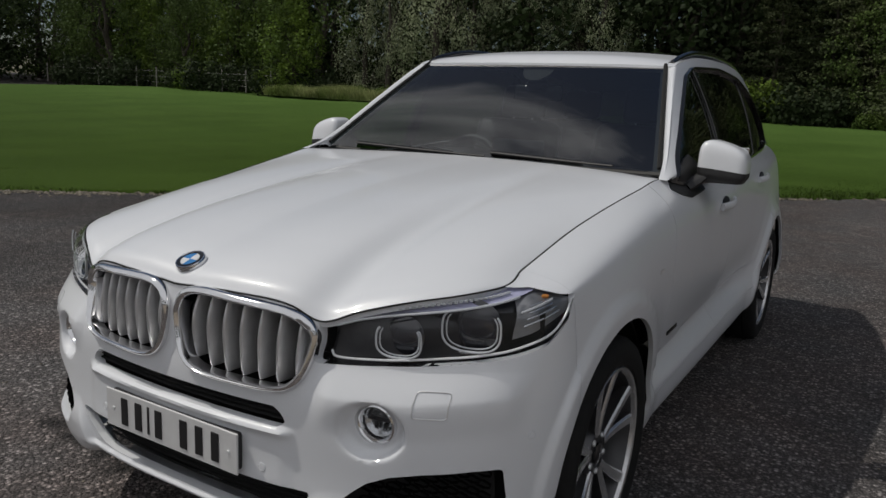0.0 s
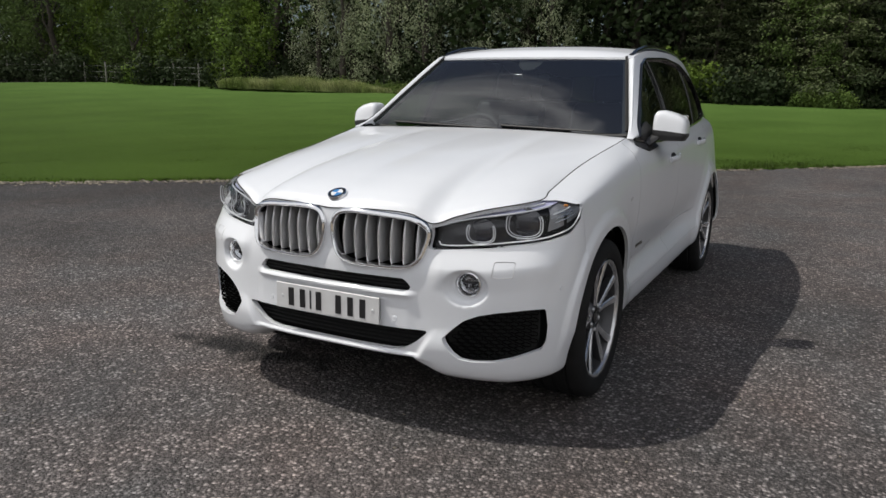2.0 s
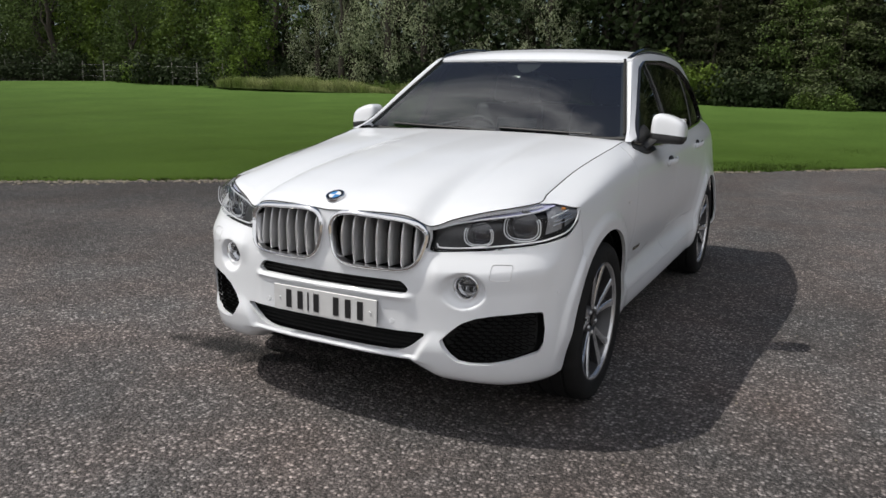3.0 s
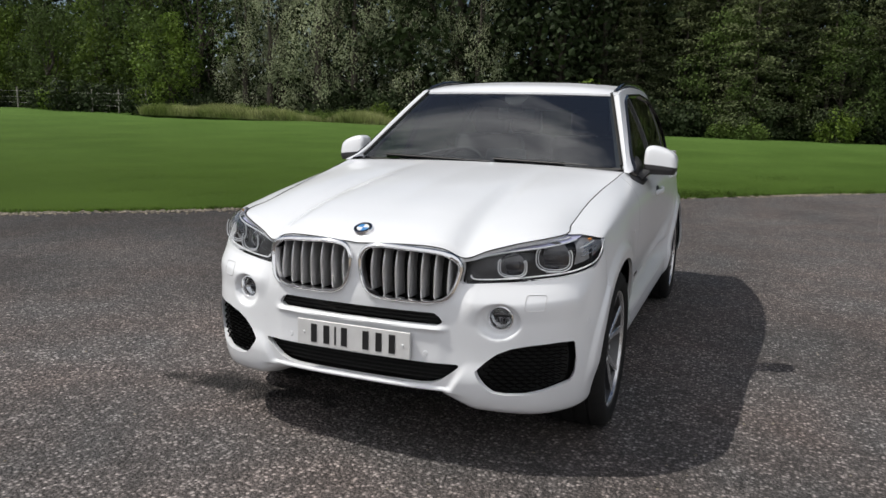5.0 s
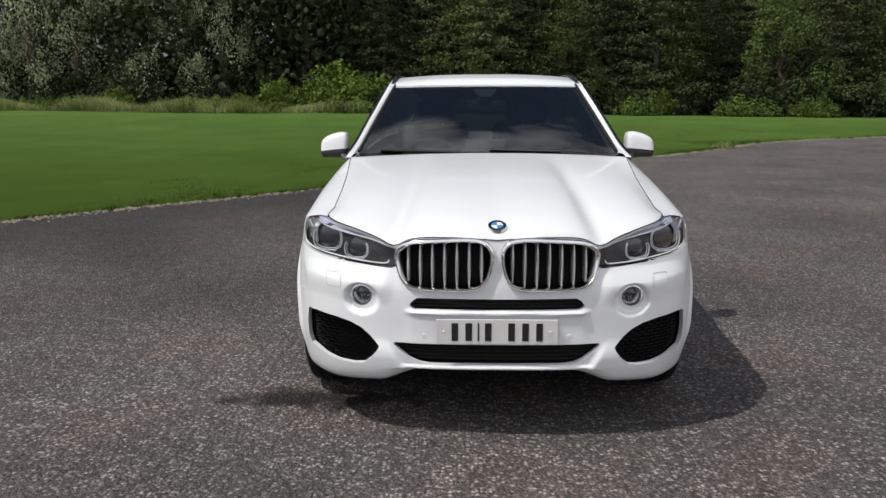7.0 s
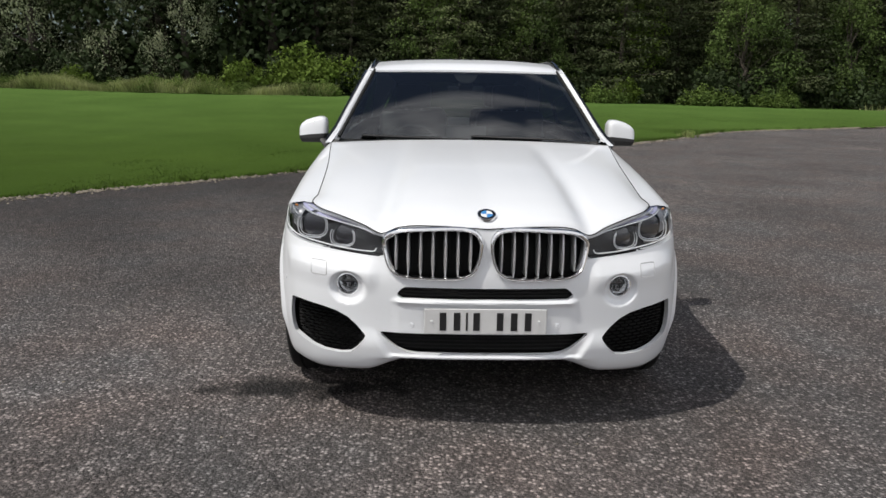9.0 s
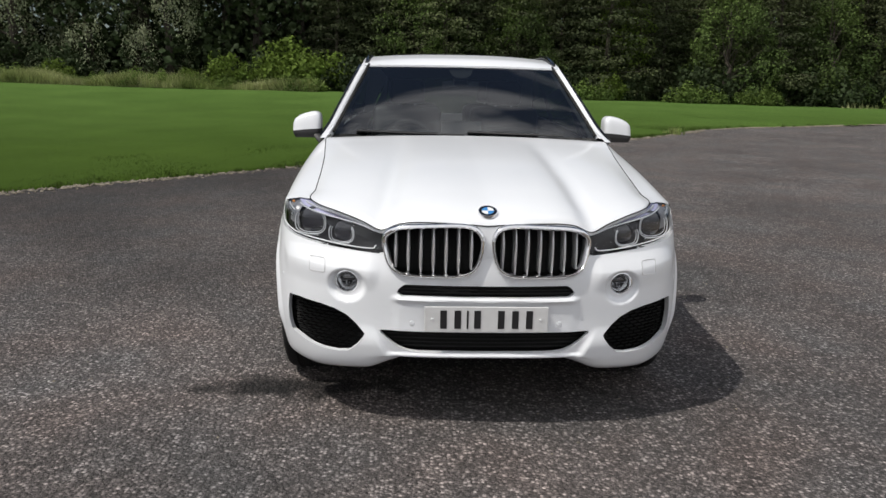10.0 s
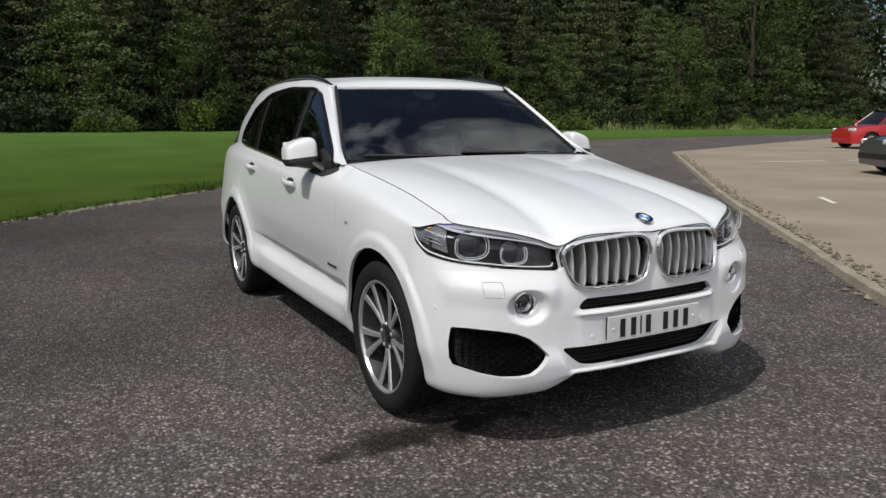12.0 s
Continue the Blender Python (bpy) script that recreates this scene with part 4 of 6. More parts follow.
def skin(s, v):
    """The outer skin: s along the car (negative: the other side), v 0..7 up the rails."""
    key = round(abs(s), 6)
    if key not in RAIL_CACHE:
        pts = np.array([rail(k, abs(s)) for k in range(8)])
        t = np.arange(8.0)
        d = np.diff(pts, axis=0)
        m = np.zeros_like(pts)
        m[0], m[-1] = d[0], d[-1]
        m[1:-1] = 0.5 * (d[:-1] + d[1:])
        RAIL_CACHE[key] = (pts, m)
    pts, m = RAIL_CACHE[key]
    i = int(min(6, max(0, math.floor(v))))
    u = v - i
    p = ((2 * u**3 - 3 * u**2 + 1) * pts[i] + (u**3 - 2 * u**2 + u) * m[i] + (3 * u**2 - 2 * u**3) * pts[i + 1] + (u**3 - u**2) * m[i + 1])
    x, y, z = p
    # flared wheel-arch lips
    for ya in (AXLE_F, AXLE_R):
        r = math.hypot(y - ya, z - HUB_Z)
        if r < 0.62 and z > 0.2:
            x += 0.015 * smooth01((0.505 - r) / 0.022) * smooth01((z - 0.3) / 0.15) + 0.012 * smooth01((0.62 - r) / 0.16)
    # sharp-edged hollow along the lower doors
    if 1.2 < y < 3.5 and z < 0.7:
        edge = 0.525 + 0.034 * (y - 1.3)
        x -= 0.030 * smooth01((edge - z) / 0.012) * smooth01((z - 0.40) / 0.10) * smooth01((y - 1.25) / 0.1) * smooth01((3.35 - y) / 0.5)
    # dished lower front: hollows round the fog lamps, the ledge over the number plate, the flare of the lower corners
    if y < 0.5 and s < 1:
        ax = abs(x)
        d = math.hypot((ax - 0.592) / 0.082, (z - 0.630) / 0.072)
        y += 0.028 * smooth01((1.05 - d) / 0.30)
        crease = 0.700 + 0.018 * smooth01((ax - 0.60) / 0.25) + 0.10 * smooth01((ax - 0.87) / 0.05)
        tall = (0.775 - z) / (0.775 - crease) if z > crease else 1 - smooth01((crease - z) / 0.10)
        y -= 0.015 * max(0.0, min(1.0, tall)) * smooth01((ax - 0.44) / 0.06) * smooth01((0.90 - ax) / 0.04)
        ledge = smooth01((0.41 - ax) / 0.05)
        y -= 0.006 * ledge * smooth01((0.600 - z) / 0.014) * smooth01((z - 0.40) / 0.06)
        y -= 0.010 * ledge * math.exp(-((z - 0.586) / 0.012) ** 2)
        # lower corners stand proud of the middle lip, which ends higher up
        mid = smooth01((0.44 + 0.55 * (z - 0.36) - ax) / 0.035)
        low = smooth01((0.47 - z) / 0.10)
        y -= 0.020 * low * (1 - mid) * smooth01((0.86 - ax) / 0.15)
        y -= 0.010 * mid * smooth01((0.350 - z) / 0.012) * smooth01((z - 0.27) / 0.03)
        z += 0.040 * smooth01((0.52 - ax) / 0.16) * smooth01((0.335 - z) / 0.04)
    return Vector((-x if s < 0 else x, y, z))


def arch(p, r=ARCH_R):
    """Distance outside the wheel arches."""
    d = 9.0
    for ya in (AXLE_F, AXLE_R):
        q = math.hypot(p.y - ya, max(p.z, 0.18) - HUB_Z - 0.005) if p.z > 0.18 else abs(p.y - ya)
        d = min(d, q - r)
    return d


def front_map():
    """Dense points of the front face, to place what is set into it."""
    pts = []
    for s in grid(0, 1.0, 130):
        for v in grid(0.8, 7, 130):
            pts.append(skin(s, v)[:])
    return np.array(pts)


FACE = front_map()


def face_y(x, z):
    """The depth of the front face at (x, z), averaged from its nearest points."""
    d = (FACE[:, 0] - abs(x)) ** 2 + (FACE[:, 2] - z) ** 2
    i = np.argpartition(d, 4)[:4]
    w = 1 / (d[i] + 1e-8)
    return float((FACE[i, 1] * w).sum() / w.sum())


def face_normal(x, z):
    e = 0.02
    dx = (face_y(x + e, z) - face_y(x - e, z)) / (2 * e)
    dz = (face_y(x, z + e) - face_y(x, z - e)) / (2 * e)
    return Vector((dx, -1, dz)).normalized()


def rounded(cx, cz, a, b, n=5.0, steps=64, shear=0.0, tilt=0.0):
    """Outline of a rounded box as (x, z); shear lowers its outer top, tilt its outer side."""
    out = []
    for i in range(steps):
        t = 2 * math.pi * i / steps
        c, s = math.cos(t), math.sin(t)
        u, w = math.copysign(abs(c) ** (2 / n), c), math.copysign(abs(s) ** (2 / n), s)
        out.append((cx + a * u + tilt * w, cz + b * w - shear * u * (w + 1) / 2))
    return out


KIDNEY = [(0.228 + (x - 0.228) * (1 - 0.11 * smooth01((0.845 - z) / 0.16)), z) for x, z in rounded(0.228, 0.795, 0.213, 0.110, 4.0, 72, 0.012, 0.002)]
HOLE_KIDNEY = polygon([KIDNEY[i] for i in range(0, 72, 2)])
DUCT = [(0.512, 0.425), (0.552, 0.468), (0.592, 0.501), (0.644, 0.524), (0.712, 0.538), (0.812, 0.548), (0.861, 0.547), (0.869, 0.474),
        (0.865, 0.414), (0.850, 0.376), (0.765, 0.350), (0.697, 0.338), (0.625, 0.337), (0.580, 0.345), (0.550, 0.370), (0.524, 0.402)]
HOLE_DUCT = polygon(DUCT, 0.010)
LOWER = [(-0.446, 0.447), (0.446, 0.447), (0.447, 0.436), (0.409, 0.402), (0.372, 0.374), (0.335, 0.359), (0.290, 0.353),
         (-0.290, 0.353), (-0.335, 0.359), (-0.372, 0.374), (-0.409, 0.402), (-0.447, 0.436)]
HOLE_LOWER = polygon(LOWER, 0.004)
SLOT = [(-0.353, 0.597), (0.353, 0.597), (0.380, 0.613), (0.362, 0.636), (0.342, 0.649), (-0.342, 0.649), (-0.362, 0.636), (-0.380, 0.613)]
HOLE_SLOT = polygon(SLOT, 0.008)
FOG = (0.592, 0.640, 0.049)
LAMP = [(0.343, 5.03), (0.343, 6.97), (0.55, 7.03), (0.76, 7.03), (0.88, 6.60), (1.015, 5.35), (0.965, 4.90), (0.88, 4.74), (0.78, 4.80), (0.62, 4.95), (0.48, 5.02)]
HOLE_LAMP = polygon([(a * 4.0, b) for a, b in LAMP], 0.06)


def lamp_hole(s, v):
    return HOLE_LAMP(abs(s) * 4.0, v) * 0.12


def front_keep(s, v, p):
    x = abs(p.x)
    d = min(lamp_hole(s, v), HOLE_KIDNEY(x, p.z) + 0.004, HOLE_DUCT(x, p.z), HOLE_LOWER(p.x, p.z), HOLE_SLOT(p.x, p.z),
            math.hypot(x - FOG[0], p.z - FOG[1]) - FOG[2], arch(p))
    return d


def inward(amount_y, amount_x):
    return lambda co: Vector((-math.copysign(amount_x, co.x), amount_y, 0))


def loft(points, n=24):
    """A smooth curve through points."""
    k = keyed(*[(i, *p) for i, p in enumerate(points)])
    return [Vector(k(t)) for t in grid(0, len(points) - 1, n)]


def build_shell(car):
    # front bumper and nose, one moulding
    ss = sorted(set([round(x, 5) for x in grid(-1.0, 1.0, 301)]))
    vs = sorted(set(grid(0, 1, 5) + grid(1, 5, 97) + grid(5, 7, 35)))
    bm = sheet(skin, ss, vs, front_keep, 0.028, lambda co: Vector((-0.35 * math.copysign(smooth01((abs(co.x) - 0.5) / 0.4), co.x), 1, 0)))
    part("front_bumper", bm, "paint", car, "white front bumper with dark air intakes", angle=40)
    # flank panels on both sides, split by shut lines
    gap = 0.0016
    for side in (1, -1):
        def panel(name, y0, y1, extra=None, v0=0.0, v1=7.0, label="", n=0):
            us = grid(side * (1 + y0 - JOIN), side * (1 + y1 - JOIN), n or max(12, int((y1 - y0) / 0.016)))
            keep = lambda s, v, p: min(arch(p), extra(p) if extra else 9.0, lamp_hole(s, v) if abs(s) < 1.1 else 9.0)
            b = sheet(skin, us, grid(v0, v1, 70), keep, 0.016, Vector((-side, 0, 0)))
            return part(name, b, "paint", car, label, angle=40)
        sill = 2.05
        front_seam = lambda z: 1.375 - 0.10 * smooth01((0.75 - z) / 0.35)
        rear_seam = lambda z: 3.60 - 0.33 * smooth01((0.95 - z) / 0.5)
        panel("fender", JOIN + gap, 1.40, lambda p: front_seam(p.z) - gap - p.y)
        front_door = panel("front_door", 1.26, 2.40 - gap, lambda p: p.y - front_seam(p.z) - gap, sill)
        rear_door = panel("rear_door", 2.40 + gap, 3.62, lambda p: rear_seam(p.z) - gap - p.y, sill)
        panel("rear_quarter", 3.25, 4.75, lambda p: max(p.y - rear_seam(p.z) - gap, (2.0 if p.z < 0.40 and p.y > 3.34 else -2.0)))
        panel("side_sill", 1.20, 3.42, None, 0.0, sill - 0.03)
        # door handles
        for door, y in ((front_door, 2.19), (rear_door, 3.22)):
            s = 1 + y - JOIN
            zc = float(FLANK[5](y)[1]) + 0.012
            x = skin(side * s, 5.08).x
            b = bmesh.new()
            path = [Vector((x + side * (0.012 + 0.022 * math.sin(math.pi * t)), y + (t - 0.5) * 0.24, zc + 0.012 * (t - 0.5))) for t in grid(0, 1, 13)]
            sweep(b, path, oval(0.010, 0.017, 10))
            part("door_handle", b, "paint", door, "white door handle")
            b = bmesh.new()
            bmesh.ops.create_uvsphere(b, u_segments=16, v_segments=8, radius=1, matrix=pose(x - side * 0.004, y, zc) @ Matrix.Diagonal((0.010, 0.085, 0.030, 1)))
            part("handle_cup", b, "black", door, "dark recess behind the handle")
        # a small badge on the wing and lettering too small to read on the door
        b = bmesh.new()
        box(b, (0.004, 0.045, 0.016), pose(skin(side * (1 + 1.22 - JOIN), 4.55).x, 1.22, 0.875), 0.002, 1)
        part("wing_badge", b, "satin", car, "small silver wing badge")
        for k in range(6):
            b = bmesh.new()
            y = 1.46 + 0.026 * k
            box(b, (0.004, 0.018, 0.016), pose(skin(side * (1 + y - JOIN), 3.5).x + side * 0.001, y, 0.598), 0.002, 1)
            part("badge_letter", b, "black_gloss", front_door, "dark illegible badge letter")
        # dark inner shell behind the panels
        b = sheet(skin, grid(side * 0.02, side * (1 + 4.72 - JOIN), 170), grid(0, 7, 40), lambda s, v, p: min(arch(p, 0.47), 9.0 if abs(s) > 1.0 else -1.0))
        for v in b.verts:
            v.co.x -= side * 0.022
        part("inner_shell", b, "void", car)
        # wheel-arch liner
        for ya in (AXLE_F, AXLE_R):
            b = bmesh.new()
            arc = grid(0.02, math.pi - 0.02, 26)
            cols = []
            for xo in (0.898, 0.888, 0.60, 0.52):
                rr = 0.430 if xo > 0.89 else 0.455
                cols.append([b.verts.new((side * xo, ya + rr * math.cos(a), HUB_Z + rr * math.sin(a))) for a in arc])
            for p0, p1 in zip(cols, cols[1:]):
                for j in range(len(arc) - 1):
                    b.faces.new((p0[j], p0[j + 1], p1[j + 1], p1[j]))
            b.faces.new(cols[-1])
            part("arch_liner", b, "liner", car)
    # floor pan
    bm = bmesh.new()
    box(bm, (1.52, 4.1, 0.14), pose(0, 2.35, 0.33), 0.03)
    part("floor_pan", bm, "liner", car)
    # dark core behind the front face
    bm = bmesh.new()
    ring = []
    for x in grid(-0.88, 0.88, 45):
        y = face_y(min(abs(x), 0.86), 0.5) + 0.13
        ring.append((bm.verts.new((x, y, 0.30)), bm.verts.new((x, y + 0.02, 0.90))))
    for a, b in zip(ring, ring[1:]):
        bm.faces.new((a[0], b[0], b[1], a[1]))
    part("core_panel", bm, "void", car)


# ---- bonnet
HOOD_MID = keyed((0.0, 0.032, 0.904), (0.028, 0.050, 0.928), (0.07, 0.10, 0.953), (0.2, 0.28, 1.008), (0.45, 0.70, 1.080), (0.75, 1.22, 1.134), (1.0, 1.675, 1.166))
HOOD_CORNER = 0.755  # s of the bonnet's front outer corner


def hood_front(u):
    p = skin(u * HOOD_CORNER, 7.0)
    return Vector((p.x, p.y, p.z + 0.004))


def hood_side(w):
    s = HOOD_CORNER + (1 + 1.50 - JOIN - HOOD_CORNER) * w
    p = skin(s, 7.0)
    return Vector((p.x - 0.006, p.y, p.z + 0.001))


def hood_rear(u):
    e = hood_side(1.0)
    return Vector((e.x * u, 1.675 + (e.y - 1.675) * u ** 2.2, 1.166 + (e.z - 1.166) * u ** 2.0))


def hood(u, w):
    """The bonnet: a patch between its four edges, crowned, with two folds that spread towards the windscreen."""
    sgn, u = (-1 if u < 0 else 1), abs(u)
    y, z = HOOD_MID(w)
    d0, d1 = Vector((0, y, z)), hood_side(w)
    c0, c1 = hood_front(u), hood_rear(u)
    p00, p10, p01, p11 = hood_front(0), hood_front(1), hood_rear(0), hood_rear(1)
    ub = u ** 2.6
    ub += (1 - ub) * 0.30 * smooth01((u - 0.15) / 0.7) * smooth01((0.45 - w) / 0.45)
    p = c0 * (1 - w) + c1 * w + d0 * (1 - ub) + d1 * ub - (p00 * ((1 - ub) * (1 - w)) + p10 * (ub * (1 - w)) + p01 * ((1 - ub) * w) + p11 * (ub * w))
    p.x = (c0.x * (1 - w) + c1.x * w) + u * (d1.x - (p10.x * (1 - w) + p11.x * w))
    p.z += 0.005 * math.sin(math.pi * min(1, w)) ** 0.8 * (1 - u ** 4) * u
    # folds
    fold = 0.30 + 0.34 * w
    k = (u - fold) / 0.13
    p.z += 0.0003 * math.exp(-(max(k, 0.0) / 0.7) ** 2 if k > 0 else -(k / 2.4) ** 2) * smooth01(w / 0.12) * smooth01((1.0 - w) / 0.15)
    p.x *= sgn
    return p


def build_bonnet(car):
    us = grid(-1, 1, 121)
    ws = [t ** 1.5 for t in grid(0, 1, 70)]
    bm = sheet(hood, us, ws, None, 0.018, Vector((0, 0.25, -1)))
    bonnet = part("bonnet", bm, "paint", car, "white bonnet with two folds", angle=38)
    # round badge
    d = hood(0.0, 0.075) - hood(0.0, 0.040)
    n = Vector((0, -d.z, d.y)).normalized()
    m = Matrix.Translation(hood(0.0, 0.058) + n * 0.006) @ n.to_track_quat("Z", "Y").to_matrix().to_4x4()
    bm = lathe(bmesh.new(), [(-0.004, 0.041), (0.004, 0.041), (0.008, 0.039), (0.008, 0.0365), (0.006, 0.0355), (0.006, 0.0)], 40, "z", m)
    badge = part("bonnet_badge", bm, "chrome", bonnet, "round badge with blue and white quarters")
    bm = lathe(bmesh.new(), [(0.0062, 0.0355), (0.0072, 0.035), (0.0072, 0.0265), (0.0062, 0.026)], 40, "z", m, closed=True)
    part("badge_ring", bm, "black_gloss", badge)
    for q in range(4):
        bm = bmesh.new()
        pts = [(0, 0)] + [(0.0255 * math.cos(a), 0.0255 * math.sin(a)) for a in grid(q * math.pi / 2, (q + 1) * math.pi / 2, 9)]
        f = bm.faces.new([bm.verts.new(m @ Vector((a, b, 0.0065))) for a, b in pts])
        r = bmesh.ops.extrude_face_region(bm, geom=[f])
        bmesh.ops.translate(bm, verts=[g for g in r["geom"] if isinstance(g, bmesh.types.BMVert)], vec=n * 0.0012)
        part("badge_quarter", bm, "blue" if q % 2 else "white", badge)
    # dark joints round the bonnet
    for side in (1, -1):
        path = []
        for w in grid(0.0, 1.0, 50):
            p = hood_side(w)
            path.append(Vector((side * (p.x + 0.0035), p.y, p.z - 0.0015)))
        part("shut_line", sweep(bmesh.new(), path, oval(0.0026, 0.0026, 6)), "void", car)
        path = []
        for u in grid(0.0, 1.0, 60):
            p = hood_front(u)
            path.append(Vector((side * p.x, p.y - 0.001, p.z - 0.003)))
        part("shut_line", sweep(bmesh.new(), path, oval(0.0022, 0.0022, 6)), "void", car)


# ---- grille, intakes, fog lamps, number plate
def build_grille(car):
    for side in (1, -1):
        grille = new("kidney_grille")
        grille.parent = car
        pts = []
        for x, z in KIDNEY:
            pts.append(Vector((side * x, face_y(x, z) - 0.004, z)))
        # chrome surround, wider along the top and outer side
        bm = bmesh.new()
        rings = []
        cen = Vector((side * 0.228, 0.0, 0.795))
        for i, p in enumerate(pts):
            t = (pts[(i + 1) % len(pts)] - pts[i - 1]).normalized()
            nrm = face_normal(abs(p.x), p.z)
            nrm.x *= side
            out = t.cross(nrm).normalized()
            if out.dot(p - cen) < 0:
                out = -out
            wide = 0.015 + 0.008 * smooth01((p.z - 0.81) / 0.08) + 0.006 * smooth01((abs(p.x) - 0.36) / 0.07)
            ring = []
            for a, b in ((0.0, -0.012), (0.0, 0.006), (-0.2, 0.014), (-0.55, 0.017), (-0.85, 0.012), (-1.0, 0.004), (-1.05, -0.03)):
                ring.append(bm.verts.new(p + out * (a * wide + 0.003) + nrm * b))
            rings.append(ring)
        k = len(rings[0])
        for i in range(len(rings)):
            a, b = rings[i], rings[(i + 1) % len(rings)]
            for j in range(k - 1):
                bm.faces.new((a[j], a[j + 1], b[j + 1], b[j]))
        part("grille_surround", bm, "chrome", grille, "chrome kidney surround", angle=50)
        bm = bmesh.new()
        inner = [p.copy() for p in pts]
        f = bm.faces.new([bm.verts.new((p.x, p.y + 0.105, p.z)) for p in inner])
        bmesh.ops.triangulate(bm, faces=[f])
        part("grille_backing", bm, "void", grille)
        for i in range(7):
            x = 0.066 + 0.0528 * i
            zs = []
            for a, b in zip(KIDNEY, KIDNEY[1:] + KIDNEY[:1]):
                if (a[0] - x) * (b[0] - x) <= 0 and a[0] != b[0]:
                    zs.append(a[1] + (b[1] - a[1]) * (x - a[0]) / (b[0] - a[0]))
            if len(zs) < 2:
                continue
            lo, hi = min(zs) + 0.010, max(zs) - 0.014
            bm = bmesh.new()
            cols = []
            for t in grid(0, 1, 15):
                z = lo + (hi - lo) * t
                bow = math.sin(math.pi * t) ** 0.8
                y = face_y(x, z) + 0.026 - 0.024 * bow
                half = 0.0046 + 0.0022 * bow
                prof = [(-half * 0.9, 0.075), (-half * 1.3, 0.040), (-half * 0.75, 0.005), (-half * 0.3, 0.0), (half * 0.3, 0.0), (half * 0.75, 0.005), (half * 1.3, 0.040), (half * 0.9, 0.075)]
                cols.append([bm.verts.new((side * (x + a), y + b, z)) for a, b in prof])
            for c0, c1 in zip(cols, cols[1:]):
                for j in range(8):
                    bm.faces.new((c0[j], c0[(j + 1) % 8], c1[(j + 1) % 8], c1[j]))
            bm.faces.new(cols[0]), bm.faces.new(cols[-1])
            part("grille_slat", bm, "satin", grille, "satin silver grille slat", angle=60)

    def mesh_insert(name, outline, depth, bars, label):
        """A dark insert with fine bars behind an opening."""
        holder = new(name)
        holder.parent = car
        tagged(holder, label=label)
        bm = bmesh.new()
        f = bm.faces.new([bm.verts.new((x, face_y(x, z) + depth, z)) for x, z in outline])
        bmesh.ops.triangulate(bm, faces=[f])
        part("insert_back", bm, "void", holder)
        xs, zs = [p[0] for p in outline], [p[1] for p in outline]
        shape = polygon(outline)
        for z in grid(min(zs) + 0.014, max(zs) - 0.010, bars) if bars else ():
            run = [x for x in grid(min(xs), max(xs), 60) if shape(x, z) < 0.012]
            if len(run) < 3:
                continue
            bm = bmesh.new()
            sweep(bm, [Vector((x, face_y(x, z) + depth - 0.016, z)) for x in grid(run[0], run[-1], 14)], oval(0.005, 0.0025, 6))
            part("insert_bar", bm, "void", holder)
        return holder

    def duct_mesh(holder, outline, depth):
        """A fine honeycomb of slim bars inside a duct."""
        shape = polygon(outline)
        bm = bmesh.new()
        cell = 0.013
        wide, low = 1.8, 0.75
        xs, zs = [p[0] for p in outline], [p[1] for p in outline]
        row, z = 0, min(zs)
        while z < max(zs):
            x = min(xs) + (row % 2) * cell * wide * 0.866
            while x < max(xs):
                if shape(x, z) < -0.012:
                    ring = [Vector((x + wide * cell * math.sin(a), face_y(x, z) + depth, z + low * cell * math.cos(a))) for a in grid(0, 2 * math.pi, 7)[:-1]]
                    ins = [Vector((x, p.y, z)).lerp(p, 0.91) for p in ring]
                    a, b = [bm.verts.new(p) for p in ring], [bm.verts.new(p) for p in ins]
                    c = [bm.verts.new(p + Vector((0, 0.010, 0))) for p in ins]
                    for k in range(6):
                        q = (k + 1) % 6
                        bm.faces.new((a[k], a[q], b[q], b[k])), bm.faces.new((b[k], b[q], c[q], c[k]))
                x += cell * wide * 1.732
            row, z = row + 1, z + cell * low * 1.5
        part("duct_mesh", bm, "intake", holder, smooth=False)

    mesh_insert("lower_grille", LOWER, 0.062, 5, "black slatted lower air intake")
    mesh_insert("upper_slot", SLOT, 0.04, 3, "black slot above the number plate")
    duct_back = [(0.70 + (x - 0.70) * (0.80 if x > 0.7 else 1.0), z) for x, z in DUCT]
    for side in (1, -1):
        outline = [(side * x, z) for x, z in duct_back]
        duct_mesh(mesh_insert("side_duct", outline, 0.052, 0, "black mesh side air duct"), outline, 0.040)

    # fog lamps
    for side in (1, -1):
        n = face_normal(FOG[0], FOG[1])
        n.x *= side
        n = (n + Vector((0, -1.2, 0))).normalized()
        c = Vector((side * FOG[0], face_y(FOG[0] - 0.05, FOG[1]) + 0.024, FOG[1]))
        m = Matrix.Translation(c) @ n.to_track_quat("Z", "Y").to_matrix().to_4x4()
        bm = lathe(bmesh.new(), [(-0.03, 0.052), (0.004, 0.052), (0.009, 0.050), (0.011, 0.046), (0.006, 0.042), (-0.012, 0.038)], 40, "z", m)
        bmesh.ops.delete(bm, geom=[f for f in bm.faces if len(f.verts) > 8], context="FACES")
        fog = part("fog_lamp", bm, "chrome", car, "round fog lamp with a chrome ring")
        bm = lathe(bmesh.new(), [(-0.036, 0.0), (-0.033, 0.015), (-0.026, 0.026), (-0.014, 0.034), (-0.008, 0.041)], 32, "z", m)
        bmesh.ops.delete(bm, geom=[f for f in bm.faces if len(f.verts) > 8], context="FACES")
        part("reflector", bm, "lamp_silver", fog)
        bm = bmesh.new()
        box(bm, (0.062, 0.006, 0.012), m @ pose(0, 0.004, -0.016), 0.002, 1)
